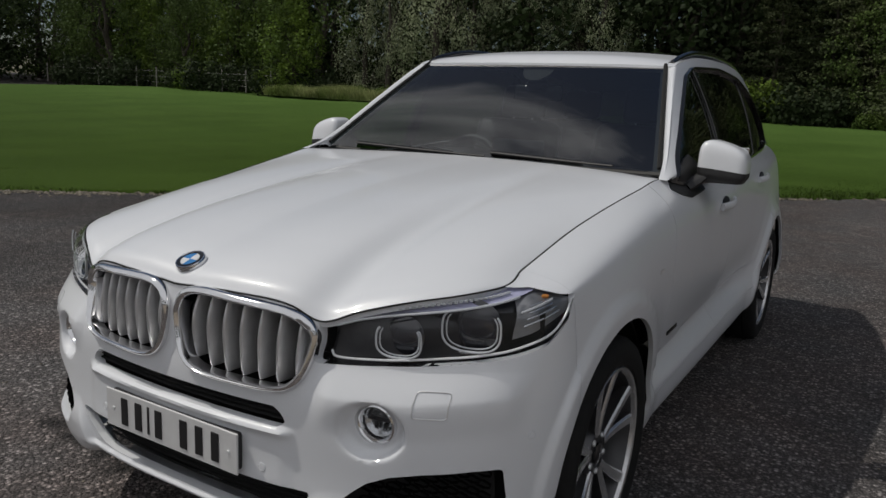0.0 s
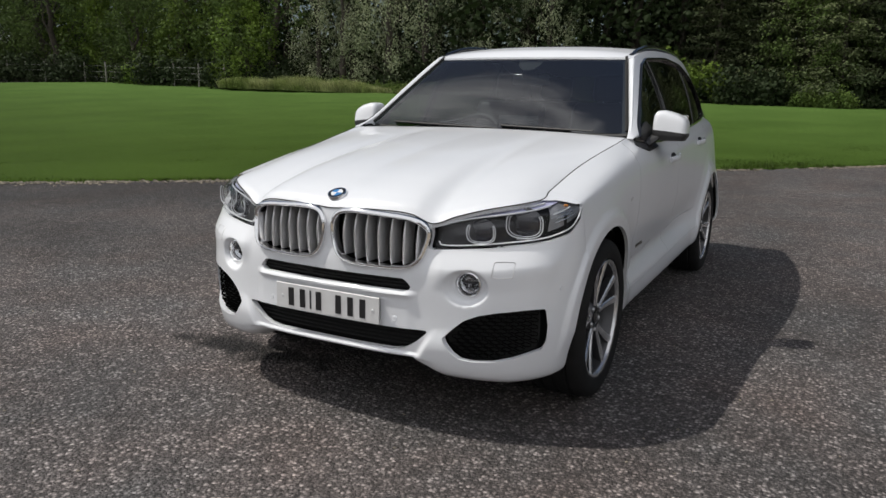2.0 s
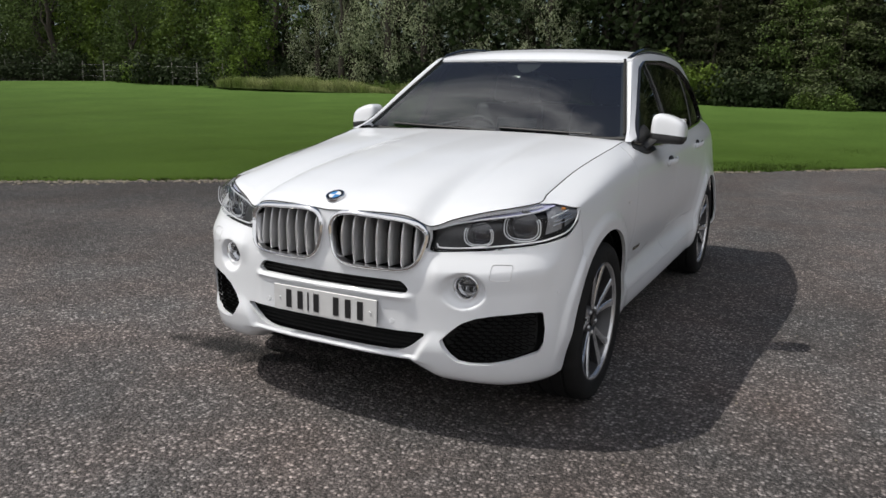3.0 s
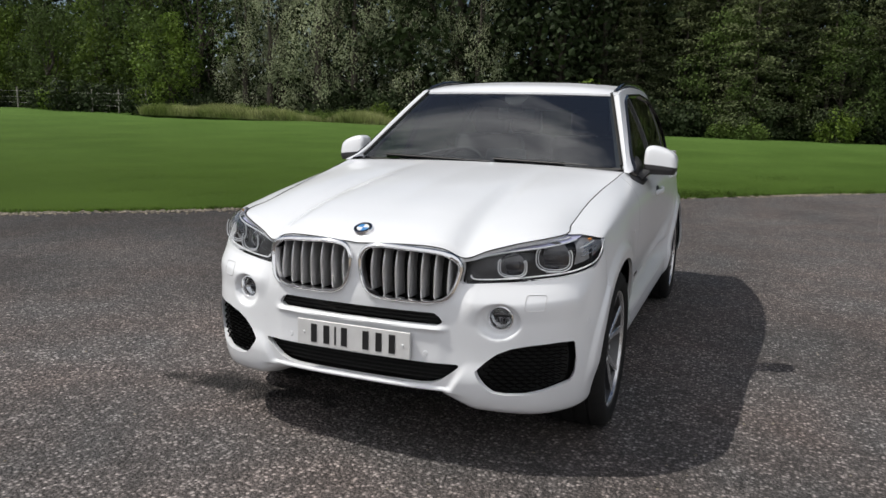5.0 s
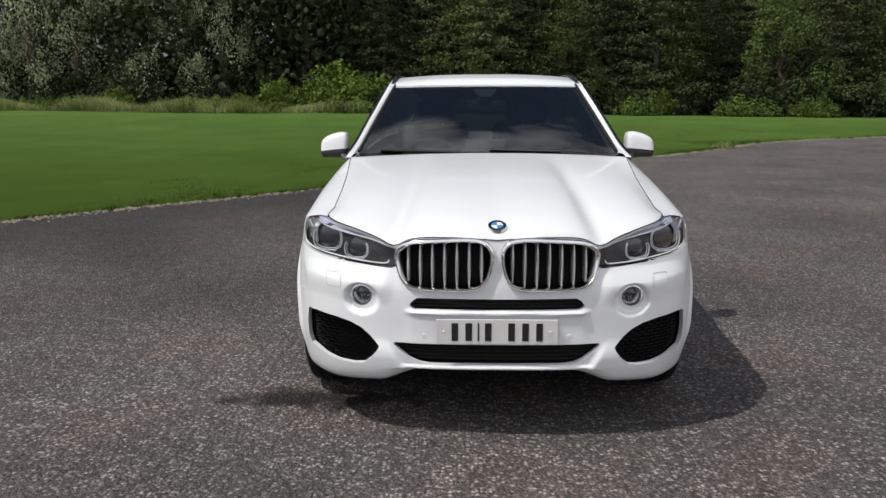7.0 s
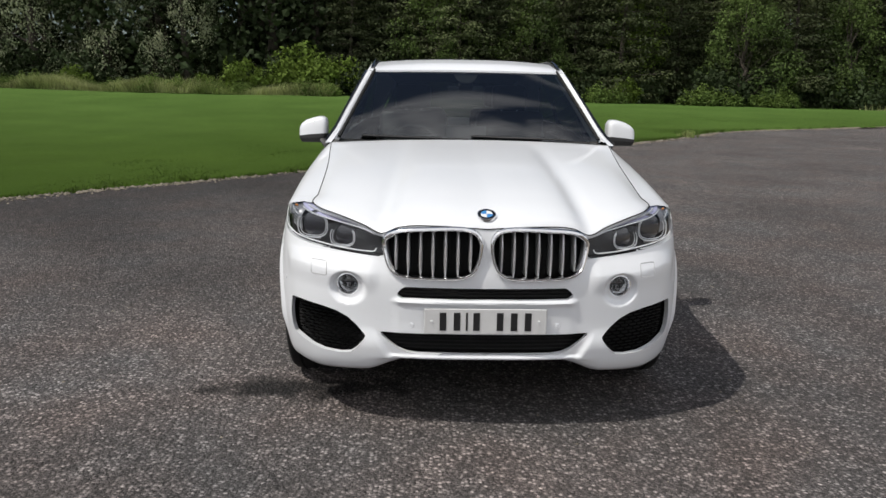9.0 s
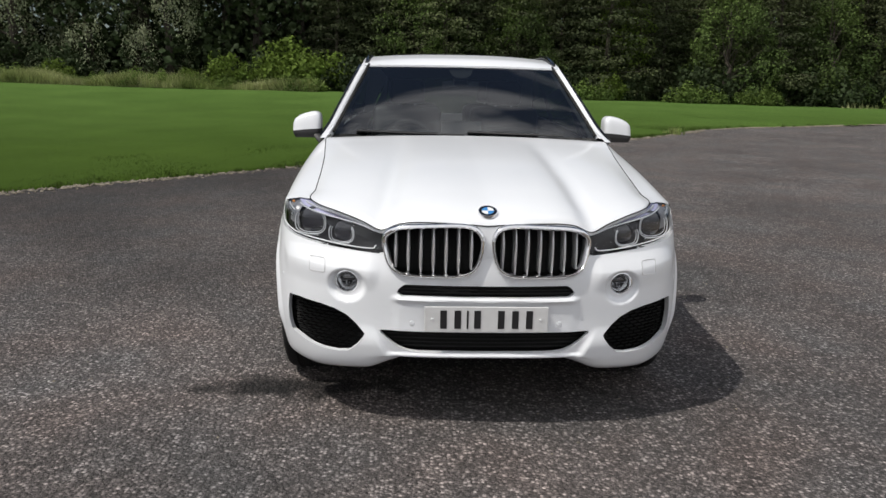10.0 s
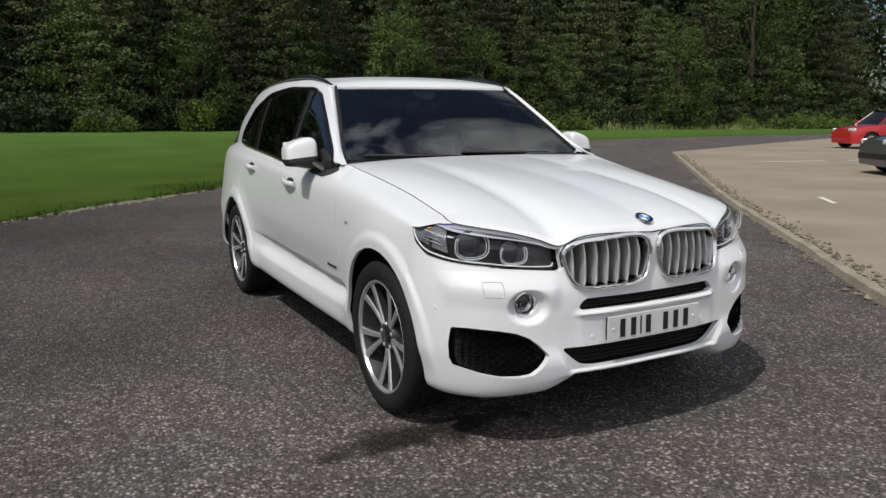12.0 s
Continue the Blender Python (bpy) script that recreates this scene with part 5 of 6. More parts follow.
        for k in range(3):
            box(bm, (0.007, 0.016, 0.010), m @ pose(0.012 * (k - 1), -0.012, -0.020), 0.002, 1)
        part("fog_bulb_cap", bm, "lamp_grey", fog)
        bm = lathe(bmesh.new(), [(-0.001, 0.0425), (0.003, 0.030), (0.005, 0.0)], 32, "z", m)
        bmesh.ops.delete(bm, geom=[f for f in bm.faces if len(f.verts) > 8], context="FACES")
        part("lens", bm, "lamp_clear", fog)
        # washer jet cover: a fine square outline
        bm = bmesh.new()
        cx, cz = 0.722, 0.706
        loop = [Vector((side * x, face_y(x, z) - 0.0004, z)) for x, z in rounded(cx, cz, 0.036, 0.030, 8.0, 40)]
        sweep(bm, loop, oval(0.0016, 0.0016, 5), closed=True, up=Vector((0, -1, 0)))
        part("washer_cover", bm, "satin", car, "fine square outline of the washer cover")
    # parking sensors
    for x, z in ((0.313, 0.483), (-0.313, 0.483), (0.90, 0.62), (-0.90, 0.62)):
        n = face_normal(abs(x), z)
        n.x *= math.copysign(1, x)
        m = Matrix.Translation((x, face_y(x, z) - 0.0005, z)) @ n.to_track_quat("Z", "Y").to_matrix().to_4x4()
        bm = lathe(bmesh.new(), [(-0.006, 0.0115), (0.0008, 0.0112), (0.0012, 0.010), (0.0, 0.0092), (0.0012, 0.0085), (0.0016, 0.0)], 20, "z", m)
        part("parking_sensor", bm, "paint", car, "white round parking sensor")
    # towing eye cover
    x, z = -0.434, 0.517
    loop = [Vector((a, face_y(a, b) + 0.0012, b)) for a, b in rounded(x, z, 0.036, 0.036, 2.0, 32)]
    bm = sweep(bmesh.new(), loop, oval(0.0013, 0.0013, 5), closed=True, up=Vector((0, -1, 0)))
    part("tow_eye_cover", bm, "satin", car, "fine round outline of the towing eye cover")

    # number plate with plain bars for its characters
    y0 = -0.004
    bm = bmesh.new()
    box(bm, (0.520, 0.006, 0.111), pose(0, y0, 0.510), 0.002, 1)
    plate = part("number_plate", bm, "plate", car, "white number plate with dark plain bars")
    x = -0.205
    for k in range(7):
        if k == 4:
            x += 0.040
        w = 0.014 if k == 2 else 0.050
        bm = bmesh.new()
        box(bm, (w * 0.56, 0.003, 0.079), pose(x + w / 2, y0 - 0.0038, 0.510), 0.001, 1)
        part("plate_bar", bm, "ink", plate)
        x += w + 0.0095
    for sx in (-0.228, 0.228):
        bm = lathe(bmesh.new(), [(0.0, 0.006), (-0.003, 0.0055), (-0.004, 0.0)], 14, "y", pose(sx, y0 - 0.003, 0.510))
        part("plate_screw", bm, "white", plate)
    bm = bmesh.new()
    box(bm, (0.50, 0.03, 0.10), pose(0, 0.014, 0.510), 0.004, 1)
    part("plate_holder", bm, "black", plate)


# ---- head lamps
def lamp_point(s, v, deep):
    p = skin(s, v)
    q = Vector((p.x * 0.93, p.y + 0.30, p.z)) - p
    return p + q.normalized() * deep


def build_lamps(car):
    ss, vs = grid(0.30, 1.04, 84), grid(4.6, 7.05, 50)
    keep = lambda grow: (lambda s, v, p: -(lamp_hole(s, v) + grow))
    for side in (1, -1):
        fix = flipped if side < 0 else (lambda b: b)
        lamp = new("head_lamp")
        lamp.parent = car
        tagged(lamp, label="clear head lamp with two dark projectors and light rings")
        bm = sheet(lambda s, v: lamp_point(s, min(v, 6.99), -0.001), ss, vs, keep(0.004))
        part("lens", fix(bm), "lamp_clear", lamp, "clear lens", angle=60)
        bm = sheet(lambda s, v: lamp_point(s, min(v, 6.99), 0.075), ss, vs, keep(-0.02))
        part("housing", fix(bm), "lamp_grey", lamp, angle=60)
        # side walls of the housing
        bm = bmesh.new()
        loop = []
        pts = [(s, v) for s, v in LAMP]
        for a, b in zip(pts, pts[1:] + pts[:1]):
            for t in grid(0, 1, 9)[:-1]:
                loop.append((a[0] + (b[0] - a[0]) * t, min(6.98, a[1] + (b[1] - a[1]) * t)))
        r0 = [bm.verts.new(lamp_point(s, v, 0.003)) for s, v in loop]
        r1 = [bm.verts.new(lamp_point(s, v, 0.08)) for s, v in loop]
        for i in range(len(loop)):
            j = (i + 1) % len(loop)
            bm.faces.new((r0[i], r0[j], r1[j], r1[i]))
        part("housing_wall", fix(bm), "black_gloss", lamp, angle=60)
        # rim line under the lens
        bm = bmesh.new()
        path = [lamp_point(a, b, 0.008) for a, b in [(0.368, 5.60), (0.390, 5.27), (0.5, 5.17), (0.62, 5.10), (0.70, 5.02), (0.78, 4.95), (0.88, 4.90), (0.945, 5.02), (0.985, 5.33)]]
        sweep(bm, loft(path, 48), oval(0.0030, 0.0030, 6))
        part("rim_strip", fix(bm), "lamp_rim", lamp, "thin bright rim")
        # dark inner end
        bm = sheet(lambda a, b: lamp_point(a, b, 0.060), grid(0.355, 0.50, 16), grid(5.06, 6.9, 20))
        part("inner_panel", fix(bm), "lamp_dark", lamp)

        # light brow: a pale band under the upper edge with a bright bar along its foot
        def brow_foot(a):
            return 6.76 - 0.26 * smooth01((a - 0.38) / 0.30) - 0.05 * smooth01((a - 0.72) / 0.2)
        bm = sheet(lambda a, b: lamp_point(a, b, 0.040 - 0.034 * (6.95 - b)), grid(0.37, 0.93, 60), grid(5.9, 6.95, 26),
                   lambda a, b, p: min(b - brow_foot(a), (-lamp_hole(a, b) - 0.010) * 8))
        part("light_brow", fix(bm), "lamp_brow", lamp, "pale light band")
        bm = sweep(bmesh.new(), [lamp_point(a, brow_foot(a), 0.010) for a in grid(0.375, 0.80, 40)], oval(0.0034, 0.0034, 8))
        part("light_bar", fix(bm), "lamp_inner", lamp, "bright light bar")
        for k in range(26):  # a row of small light cells along the band's top
            a = 0.44 + 0.013 * k
            bm = bmesh.new()
            box(bm, (0.010, 0.006, 0.007), Matrix.Translation(lamp_point(a, 6.84 - 0.10 * smooth01((a - 0.44) / 0.3), 0.016)) @ pose(0, 0, 0, 0, 0, 30), 0.0015, 1)
            part("light_cell", fix(bm), "lamp_inner", lamp)
        # projectors with U-shaped ring lights, cut off by the brow
        for a, b, r in ((0.648, 5.80, 0.071), (0.490, 5.86, 0.056)):
            c = lamp_point(a, b, 0.036)
            n = Vector((0.28, -1, 0.03)).normalized()
            m = Matrix.Translation(c) @ n.to_track_quat("Z", "Y").to_matrix().to_4x4()
            ring = None
            for rr, deep, thick in ((r, 0.018, 0.0027), (r * 0.87, 0.012, 0.0018)):
                arc = [m @ Vector((rr * math.copysign(abs(math.sin(t)) ** 0.80, math.sin(t)), -rr * 0.74 * math.copysign(abs(math.cos(t)) ** 0.66, math.cos(t)), deep)) for t in grid(-2.2, 2.2, 48)]
                bm = sweep(bmesh.new(), arc, oval(thick, thick, 8), up=n)
                ring = part("light_ring", fix(bm), "lamp_inner", lamp, "pale U-shaped ring light")
            bm = lathe(bmesh.new(), [(-0.030, r * 0.90), (-0.023, r * 0.66), (-0.018, r * 0.36), (-0.016, 0.0)], 32, "z", m)
            part("projector_lens", fix(bm), "lamp_glass", lamp, "dark blue-grey projector lens")
            bm = bmesh.new()
            for k in range(5):
                box(bm, (0.012, 0.010, 0.020), m @ pose((k - 2) * 0.013, -r * 0.84, -0.006), 0.002, 1)
            part("reflector_step", fix(bm), "lamp_silver", lamp)
        # ribbed reflector towards the outer end, with a bar and an amber marker
        bm = sheet(lambda a, b: lamp_point(a, b, 0.046 - 0.010 * math.sin(40 * a)), grid(0.755, 0.965, 40), grid(5.12, 6.42, 14),
                   lambda a, b, p: (-lamp_hole(a, b) - 0.016) * 8)
        part("outer_reflector", fix(bm), "lamp_rib", lamp, "faceted grey outer reflector", angle=20)
        for k in range(4):
            b0 = 5.45 + 0.2 * k
            bm = sweep(bmesh.new(), [lamp_point(a, b0 - 0.8 * (a - 0.78), 0.030) for a in grid(0.79 + 0.006 * k, 0.915 - 0.012 * k, 9)], oval(0.0016, 0.0024, 6))
            part("reflector_rib", fix(bm), "lamp_silver", lamp)
        bm = sweep(bmesh.new(), [lamp_point(a, 5.95 - 0.3 * (a - 0.78), 0.022) for a in grid(0.78, 0.90, 8)], oval(0.003, 0.003, 6))
        part("light_bar", fix(bm), "lamp_inner", lamp)
        bm = bmesh.new()
        box(bm, (0.018, 0.008, 0.010), Matrix.Translation(lamp_point(0.875, 6.1, 0.034)) @ pose(0, 0, 0, 0, 0, 40), 0.003, 1)
        part("side_marker", fix(bm), "amber", lamp, "small amber marker")


# ---- greenhouse
CANT = keyed((1.46, 0.846, 1.150), (1.62, 0.815, 1.215), (1.90, 0.742, 1.405), (2.20, 0.668, 1.592), (2.45, 0.664, 1.640), (3.0, 0.668, 1.668), (3.6, 0.652, 1.655), (4.1, 0.618, 1.610), (4.5, 0.575, 1.545))
ROOF_MID = keyed((2.21, 1.607), (2.26, 1.636), (2.40, 1.668), (2.8, 1.698), (3.2, 1.705), (3.7, 1.695), (4.2, 1.655), (4.55, 1.600))


def cant(y):
    x, z = CANT(y)
    return Vector((x, y, z))


def cabin(y, q):
    """The glasshouse's flank: q 0 at the belt, 1 at the roof's edge; a negative y is the other side."""
    sgn, y = (-1 if y < 0 else 1), abs(y)
    a = skin(1 + min(y, 4.7) - JOIN, 7.0)
    b = cant(y)
    p = a.lerp(b, q)
    p.x += 0.022 * math.sin(math.pi * min(1, max(0, q))) + 0.004
    p.y = y
    p.x *= sgn
    return p


def screen(u, w):
    """Windscreen: u -1..1 across, w 0..1 up."""
    lo = Vector((0.800 * u, 1.700 - 0.115 * u * u, 1.160 + 0.012 * u * u))
    hi = Vector((0.618 * u, 2.228 - 0.035 * u * u, 1.608 - 0.010 * u * u))
    p = lo.lerp(hi, w)
    n = Vector((0, -0.63, 0.77))
    return p + n * (0.009 * math.sin(math.pi * w) * (1 - 0.6 * u * u))


WINDOW = [(1.52, 1.120), (1.64, 1.085), (4.02, 1.225), (4.00, 1.30), (3.72, 1.50), (3.35, 1.597), (2.85, 1.622), (2.38, 1.600), (2.22, 1.552), (1.95, 1.390)]


def build_cabin(car):
    hole = polygon(WINDOW, 0.03)
    for side in (1, -1):
        bm = sheet(cabin, grid(side * 1.47, side * 4.5, 190), grid(0, 1, 44), lambda u, q, p: hole(p.y, p.z), 0.016, Vector((-side, 0, 0)))
        frame_ob = part("cabin_side", bm, "paint", car, "white pillars and roof edge round the side windows", angle=40)
        # black trim round the windows
        bm = bmesh.new()
        pts = WINDOW
        loop = []
        curve = [Vector((a, b, 0)) for a, b in pts]
        for a, b in zip(curve, curve[1:] + curve[:1]):
            for t in grid(0, 1, 14)[:-1]:
                loop.append(a.lerp(b, t))
        for _ in range(3):
            loop = [(loop[i - 1] + loop[i] * 2 + loop[(i + 1) % len(loop)]) / 4 for i in range(len(loop))]
        ring = []
        for p in loop:
            y, z = p.x, p.y
            a, b = skin(1 + y - JOIN, 7.0), cant(y)
            q = min(1, max(0, (z - a.z) / max(0.02, b.z - a.z)))
            ring.append(cabin(y * side, q))
        sweep(bm, ring, [(-0.006, -0.010), (0.006, -0.010), (0.006, 0.012), (-0.006, 0.012)], closed=True, up=Vector((side, 0, 0)))
        part("window_trim", bm, "black_gloss", car, "gloss black window surround", angle=60)
        # panes and the pillars between them
        inset = lambda y, q: cabin(y, q) - Vector((side * 0.010, 0, 0))
        for name, y0, y1, mat, lab in (("front_window", 1.50, 2.375, "side_glass", "front side window"), ("rear_window", 2.425, 3.36, "tint", "dark tinted rear window"),
                                       ("quarter_window", 3.40, 4.06, "tint", "dark tinted quarter window")):
            lean = lambda z: 0.10 * (z - 1.3)
            lo_lean = 0.0 if name == "front_window" else 1.0
            hi_lean = 0.0 if name == "quarter_window" else 1.0
            keep = lambda u, q, p: min(-(hole(p.y, p.z) - 0.006), p.y - y0 - lo_lean * lean(p.z), y1 + hi_lean * lean(p.z) - p.y)
            bm = sheet(inset, grid(side * (y0 - 0.05), side * min(4.45, y1 + 0.05), 60), grid(0, 1, 36), keep)
            w = part(name, bm, mat, car, lab, angle=70)
            w.visible_shadow = False
        for yp in (2.40, 3.38):
            bm = bmesh.new()
            keep = lambda u, q, p: min(-(hole(p.y, p.z) - 0.006), 0.045 - abs(p.y - yp - 0.10 * (p.z - 1.3)))
            bm = sheet(lambda y, q: cabin(y, q) - Vector((side * 0.006, 0, 0)), grid(side * (yp - 0.1), side * (yp + 0.1), 40), grid(0, 1, 36), keep, 0.01, Vector((-side, 0, 0)))
            part("door_pillar", bm, "black_gloss", car, "gloss black door pillar")
        bm = sweep(bmesh.new(), loft([cabin(side * (2.40 - 0.05 + 0.10 * (z - 1.3)), q) for q, z in ((0.04, 1.16), (0.4, 1.33), (0.7, 1.47), (0.93, 1.60))], 20), oval(0.004, 0.004, 6), up=Vector((side, 0, 0)))
        part("pillar_bead", bm, "black_gloss", car)
        # A pillar between the flank and the windscreen
        bm = bmesh.new()
        cols = []
        for t in grid(0, 1, 30):
            y = 1.47 + (2.22 - 1.47) * t
            a = cabin(y, 1.0)
            w = max(0.0, min(1.0, (a.z - 1.17) / (1.60 - 1.17)))
            b = screen(1.0, w) + Vector((0.012, 0, 0.0))
            mid = a.lerp(b, 0.5) + Vector((0.006, -0.012, 0.004))
            cols.append([bm.verts.new((side * q.x, q.y, q.z)) for q in (a, a.lerp(mid, 0.6) + Vector((0.003, -0.004, 0.001)), mid, mid.lerp(b, 0.6), b, b + Vector((-0.008, 0.012, -0.012)))])
        for c0, c1 in zip(cols, cols[1:]):
            for j in range(5):
                bm.faces.new((c0[j], c0[j + 1], c1[j + 1], c1[j]))
        part("windscreen_pillar", bm, "paint", car, "white windscreen pillar", angle=60)
        bm = sweep(bmesh.new(), [Vector((side * p.x, p.y - 0.004, p.z + 0.004)) for p in [screen(1.003, w) for w in grid(0.02, 1.0, 24)]], oval(0.009, 0.007, 8), up=Vector((0, -0.6, 0.8)))
        part("screen_seal", bm, "void", car, "black windscreen seal")
        # roof rail
        pts = [Vector((side * (x - 0.025), y, z + dz)) for (x, y, z), dz in zip([cant(y)[:] for y in (2.24, 2.34, 2.6, 3.0, 3.5, 3.9, 4.15, 4.3)], (0.002, 0.014, 0.024, 0.026, 0.026, 0.024, 0.014, 0.0))]
        bm = sweep(bmesh.new(), loft(pts, 44), oval(0.013, 0.014, 10))
        part("roof_rail", bm, "black_gloss", car, "black curved roof rail", angle=60)
        bm = sweep(bmesh.new(), [Vector((side * (c.x - 0.03), c.y, c.z + 0.008)) for c in [cant(y) for y in grid(2.22, 4.35, 40)]], oval(0.017, 0.008, 8))
        part("roof_gutter", bm, "black", car)
    # roof
    def roof(u, t):
        y = 2.205 + (4.55 - 2.205) * t
        c, zm = cant(min(4.5, y)), float(ROOF_MID(y)[0])
        uu = abs(u)
        z = c.z + (zm - c.z) * (1 - uu ** 2.6)
        yy = y - 0.035 * u * u * (1 - t)
        return Vector((c.x * u, yy, z))
    bm = sheet(roof, grid(-1, 1, 61), [t ** 1.6 for t in grid(0, 1, 60)], None, 0.012, Vector((0, 0, -1)))
    roof_ob = part("roof", bm, "paint", car, "white roof", angle=45)
    # glass sunroof panel
    bm = sheet(lambda u, t: roof(u, t) + Vector((0, 0, 0.004)), grid(-0.72, 0.72, 30), grid(0.16, 0.66, 30), None, 0.004, Vector((0, 0, -1)))
    part("sunroof", bm, "black_gloss", roof_ob, "dark glass sunroof", angle=60)
    # windscreen
    bm = sheet(screen, grid(-1, 1, 41), grid(0, 1, 31))
    ws = part("windscreen", bm, "screen", car, "windscreen that mirrors clouds and sky", angle=70)
    ws.visible_shadow = False
    # ceramic border and sensor housing behind the glass
    back_off = Vector((0, 0.010, -0.012))
    bm = sheet(lambda u, w: screen(u, w) + back_off, grid(-1, 1, 60), grid(0, 1, 60),
               lambda u, w, p: max(abs(u) - 0.965, w - 0.955, 0.018 - w, 0.13 - math.hypot(u * 1.0, (w - 0.98) * 0.8)))
    part("screen_border", bm, "black", ws, "black border of the windscreen")
    bm = bmesh.new()
    box(bm, (0.10, 0.05, 0.05), Matrix.Translation(screen(0, 0.86) + Vector((0, 0.05, -0.05))) @ pose(0, 0, 0, -52), 0.012)
    part("sensor_box", bm, "black", ws)
    # cowl and wipers
    bm = bmesh.new()
    path = [Vector((x, 1.690 - 0.165 * (x / 0.8) ** 2, 1.146 + 0.005 * (x / 0.8) ** 2)) for x in grid(-0.80, 0.80, 40)]
    sweep(bm, path, oval(0.030, 0.010, 8))
    part("cowl", bm, "black", car, "black cowl below the windscreen")
    for x0, x1, w1, wd in ((0.60, 0.02, 0.040, 0.006), (0.0, -0.66, 0.030, 0.004)):
        wiper = new("wiper")
        wiper.parent = car
        tagged(wiper, label="black wiper at rest on the windscreen")
        arm = []
        for t in grid(0, 1, 14):
            u = (x0 + (x1 - x0) * t) / 0.79
            arm.append(screen(u, wd + (w1 - wd) * t) + Vector((0, -0.012 - 0.008 * math.sin(math.pi * t), 0.008)))
        bm = sweep(bmesh.new(), arm, oval(0.006, 0.005, 6))
        part("wiper_arm", bm, "black", wiper)
        bl = [screen((x0 + (x1 - x0) * t) / 0.79, wd + 0.004 + (w1 - wd) * t) + Vector((0, -0.006, 0.006)) for t in grid(0.25, 1.0, 14)]
        bm = sweep(bmesh.new(), bl, oval(0.006, 0.010, 6))
        part("wiper_blade", bm, "black_gloss", wiper)


# ---- mirrors
def build_mirrors(car):
    for side in (1, -1):
        c = Vector((side * 0.985, 1.815, 1.222))
        holder = new("door_mirror")
        holder.parent = car
        tagged(holder, label="white door mirror with a black base")

        def shell(a, t):
            # a round the plan, t up: an upright rounded box whose top falls away outwards
            ang = 2 * math.pi * a
            cx, sy = math.cos(ang), math.sin(ang)
            n = 5.0
            k = max(0.0, 1 - t ** 9) ** 0.36 * (0.86 + 0.14 * smooth01(t / 0.22))
            x = 0.090 * math.copysign(abs(cx) ** (2 / n), cx) * k
            y = 0.074 * math.copysign(abs(sy) ** (2 / n), sy) * (0.35 + 0.65 * k)
            top = 1.306 - 0.050 * ((x + 0.09) / 0.18) ** 1.5
            return Vector((c.x + side * x, c.y + y + 0.022 * t + 0.10 * x, 1.136 + (top - 1.136) * t))

        def closed_shell(ts, high):
            b = sheet(shell, grid(0, 1, 57), ts)
            bmesh.ops.remove_doubles(b, verts=b.verts, dist=1e-4)
            edge = [e for e in b.edges if len(e.link_faces) == 1]
            zs = [v.co.z for e in edge for v in e.verts]
            mid = (max(zs) + min(zs)) / 2 if zs else 0
            pick = [e for e in edge if (e.verts[0].co.z > mid) == high]
            if pick:
                bmesh.ops.holes_fill(b, edges=pick, sides=0)
            return b
        split = 0.33
        bm = closed_shell([split + (1 - split) * (1 - (1 - q) ** 2.2) for q in grid(0, 0.985, 18)], True)
        part("mirror_cap", bm, "paint", holder, "white mirror cap", angle=60)
        bm = closed_shell(grid(0, split - 0.012, 8), False)
        part("mirror_base", bm, "black", holder, "black lower mirror housing", angle=60)
        bm = bmesh.new()
        foot = [Vector((side * 0.862, 1.70, 1.112)), Vector((side * 0.885, 1.735, 1.128)), Vector((side * 0.92, 1.775, 1.156)), Vector((side * 0.965, 1.80, 1.178))]
        sweep(bm, loft(foot, 14), lambda t: oval(0.045 - 0.012 * t, 0.022 - 0.004 * t, 10))
        part("mirror_foot", bm, "black", holder, "black mirror foot", angle=60)
        bm = bmesh.new()
        box(bm, (0.14, 0.004, 0.10), pose(c.x, c.y + 0.094, c.z - 0.002, 0, 0, side * 6), 0.0018, 1)
        part("mirror_glass", bm, "mirror", holder)
        # black corner panel between the mirror's foot and the pillar, over the belt line
        corner = polygon([(1.495, 1.122), (1.56, 1.099), (1.65, 1.082), (1.90, 1.096), (1.90, 1.19), (1.80, 1.235), (1.66, 1.205), (1.55, 1.150)], 0.004)
        out = Vector((side * 0.004, 0, 0))
        bm = sheet(lambda y, v: skin(side * (1 + y - JOIN), v) + out, grid(1.47, 1.93, 60), grid(6.0, 7.0, 24), lambda y, v, p: -corner(p.y, p.z), 0.006, Vector((-side, 0, 0)))
        part("mirror_corner", bm, "black", holder)
        bm = sheet(lambda y, q: cabin(side * y, q) + out, grid(1.47, 1.93, 60), grid(0.0, 0.6, 30), lambda y, q, p: -corner(p.y, p.z), 0.006, Vector((-side, 0, 0)))
        part("mirror_corner", bm, "black", holder)


# ---- wheels
def spoke(bm, a0, a1, r0, r1, w0, w1, x0, x1, deep):
    """One spoke from the hub (angle a0, radius r0) to the rim (a1, r1)."""
    prev = None
    for t in grid(0, 1, 9):
        r, a = r0 + (r1 - r0) * t, a0 + (a1 - a0) * (t ** 0.8)
        w, x = w0 + (w1 - w0) * t, x0 + (x1 - x0) * t ** 1.5
        c = Vector((x, r * math.cos(a), r * math.sin(a)))
        tang = Vector((0, -math.sin(a), math.cos(a)))
        sec = [c + tang * w, c + tang * w * 0.6 + Vector((0.006, 0, 0)), c - tang * w * 0.6 + Vector((0.006, 0, 0)), c - tang * w,
               c - tang * w * 0.8 - Vector((deep, 0, 0)), c + tang * w * 0.8 - Vector((deep, 0, 0))]
        ring = [bm.verts.new(p) for p in sec]
        if prev:
            for j in range(6):
                f = bm.faces.new((prev[j], prev[(j + 1) % 6], ring[(j + 1) % 6], ring[j]))
                f.material_index = 0 if j in (0, 1, 2) else 1
        prev = ring


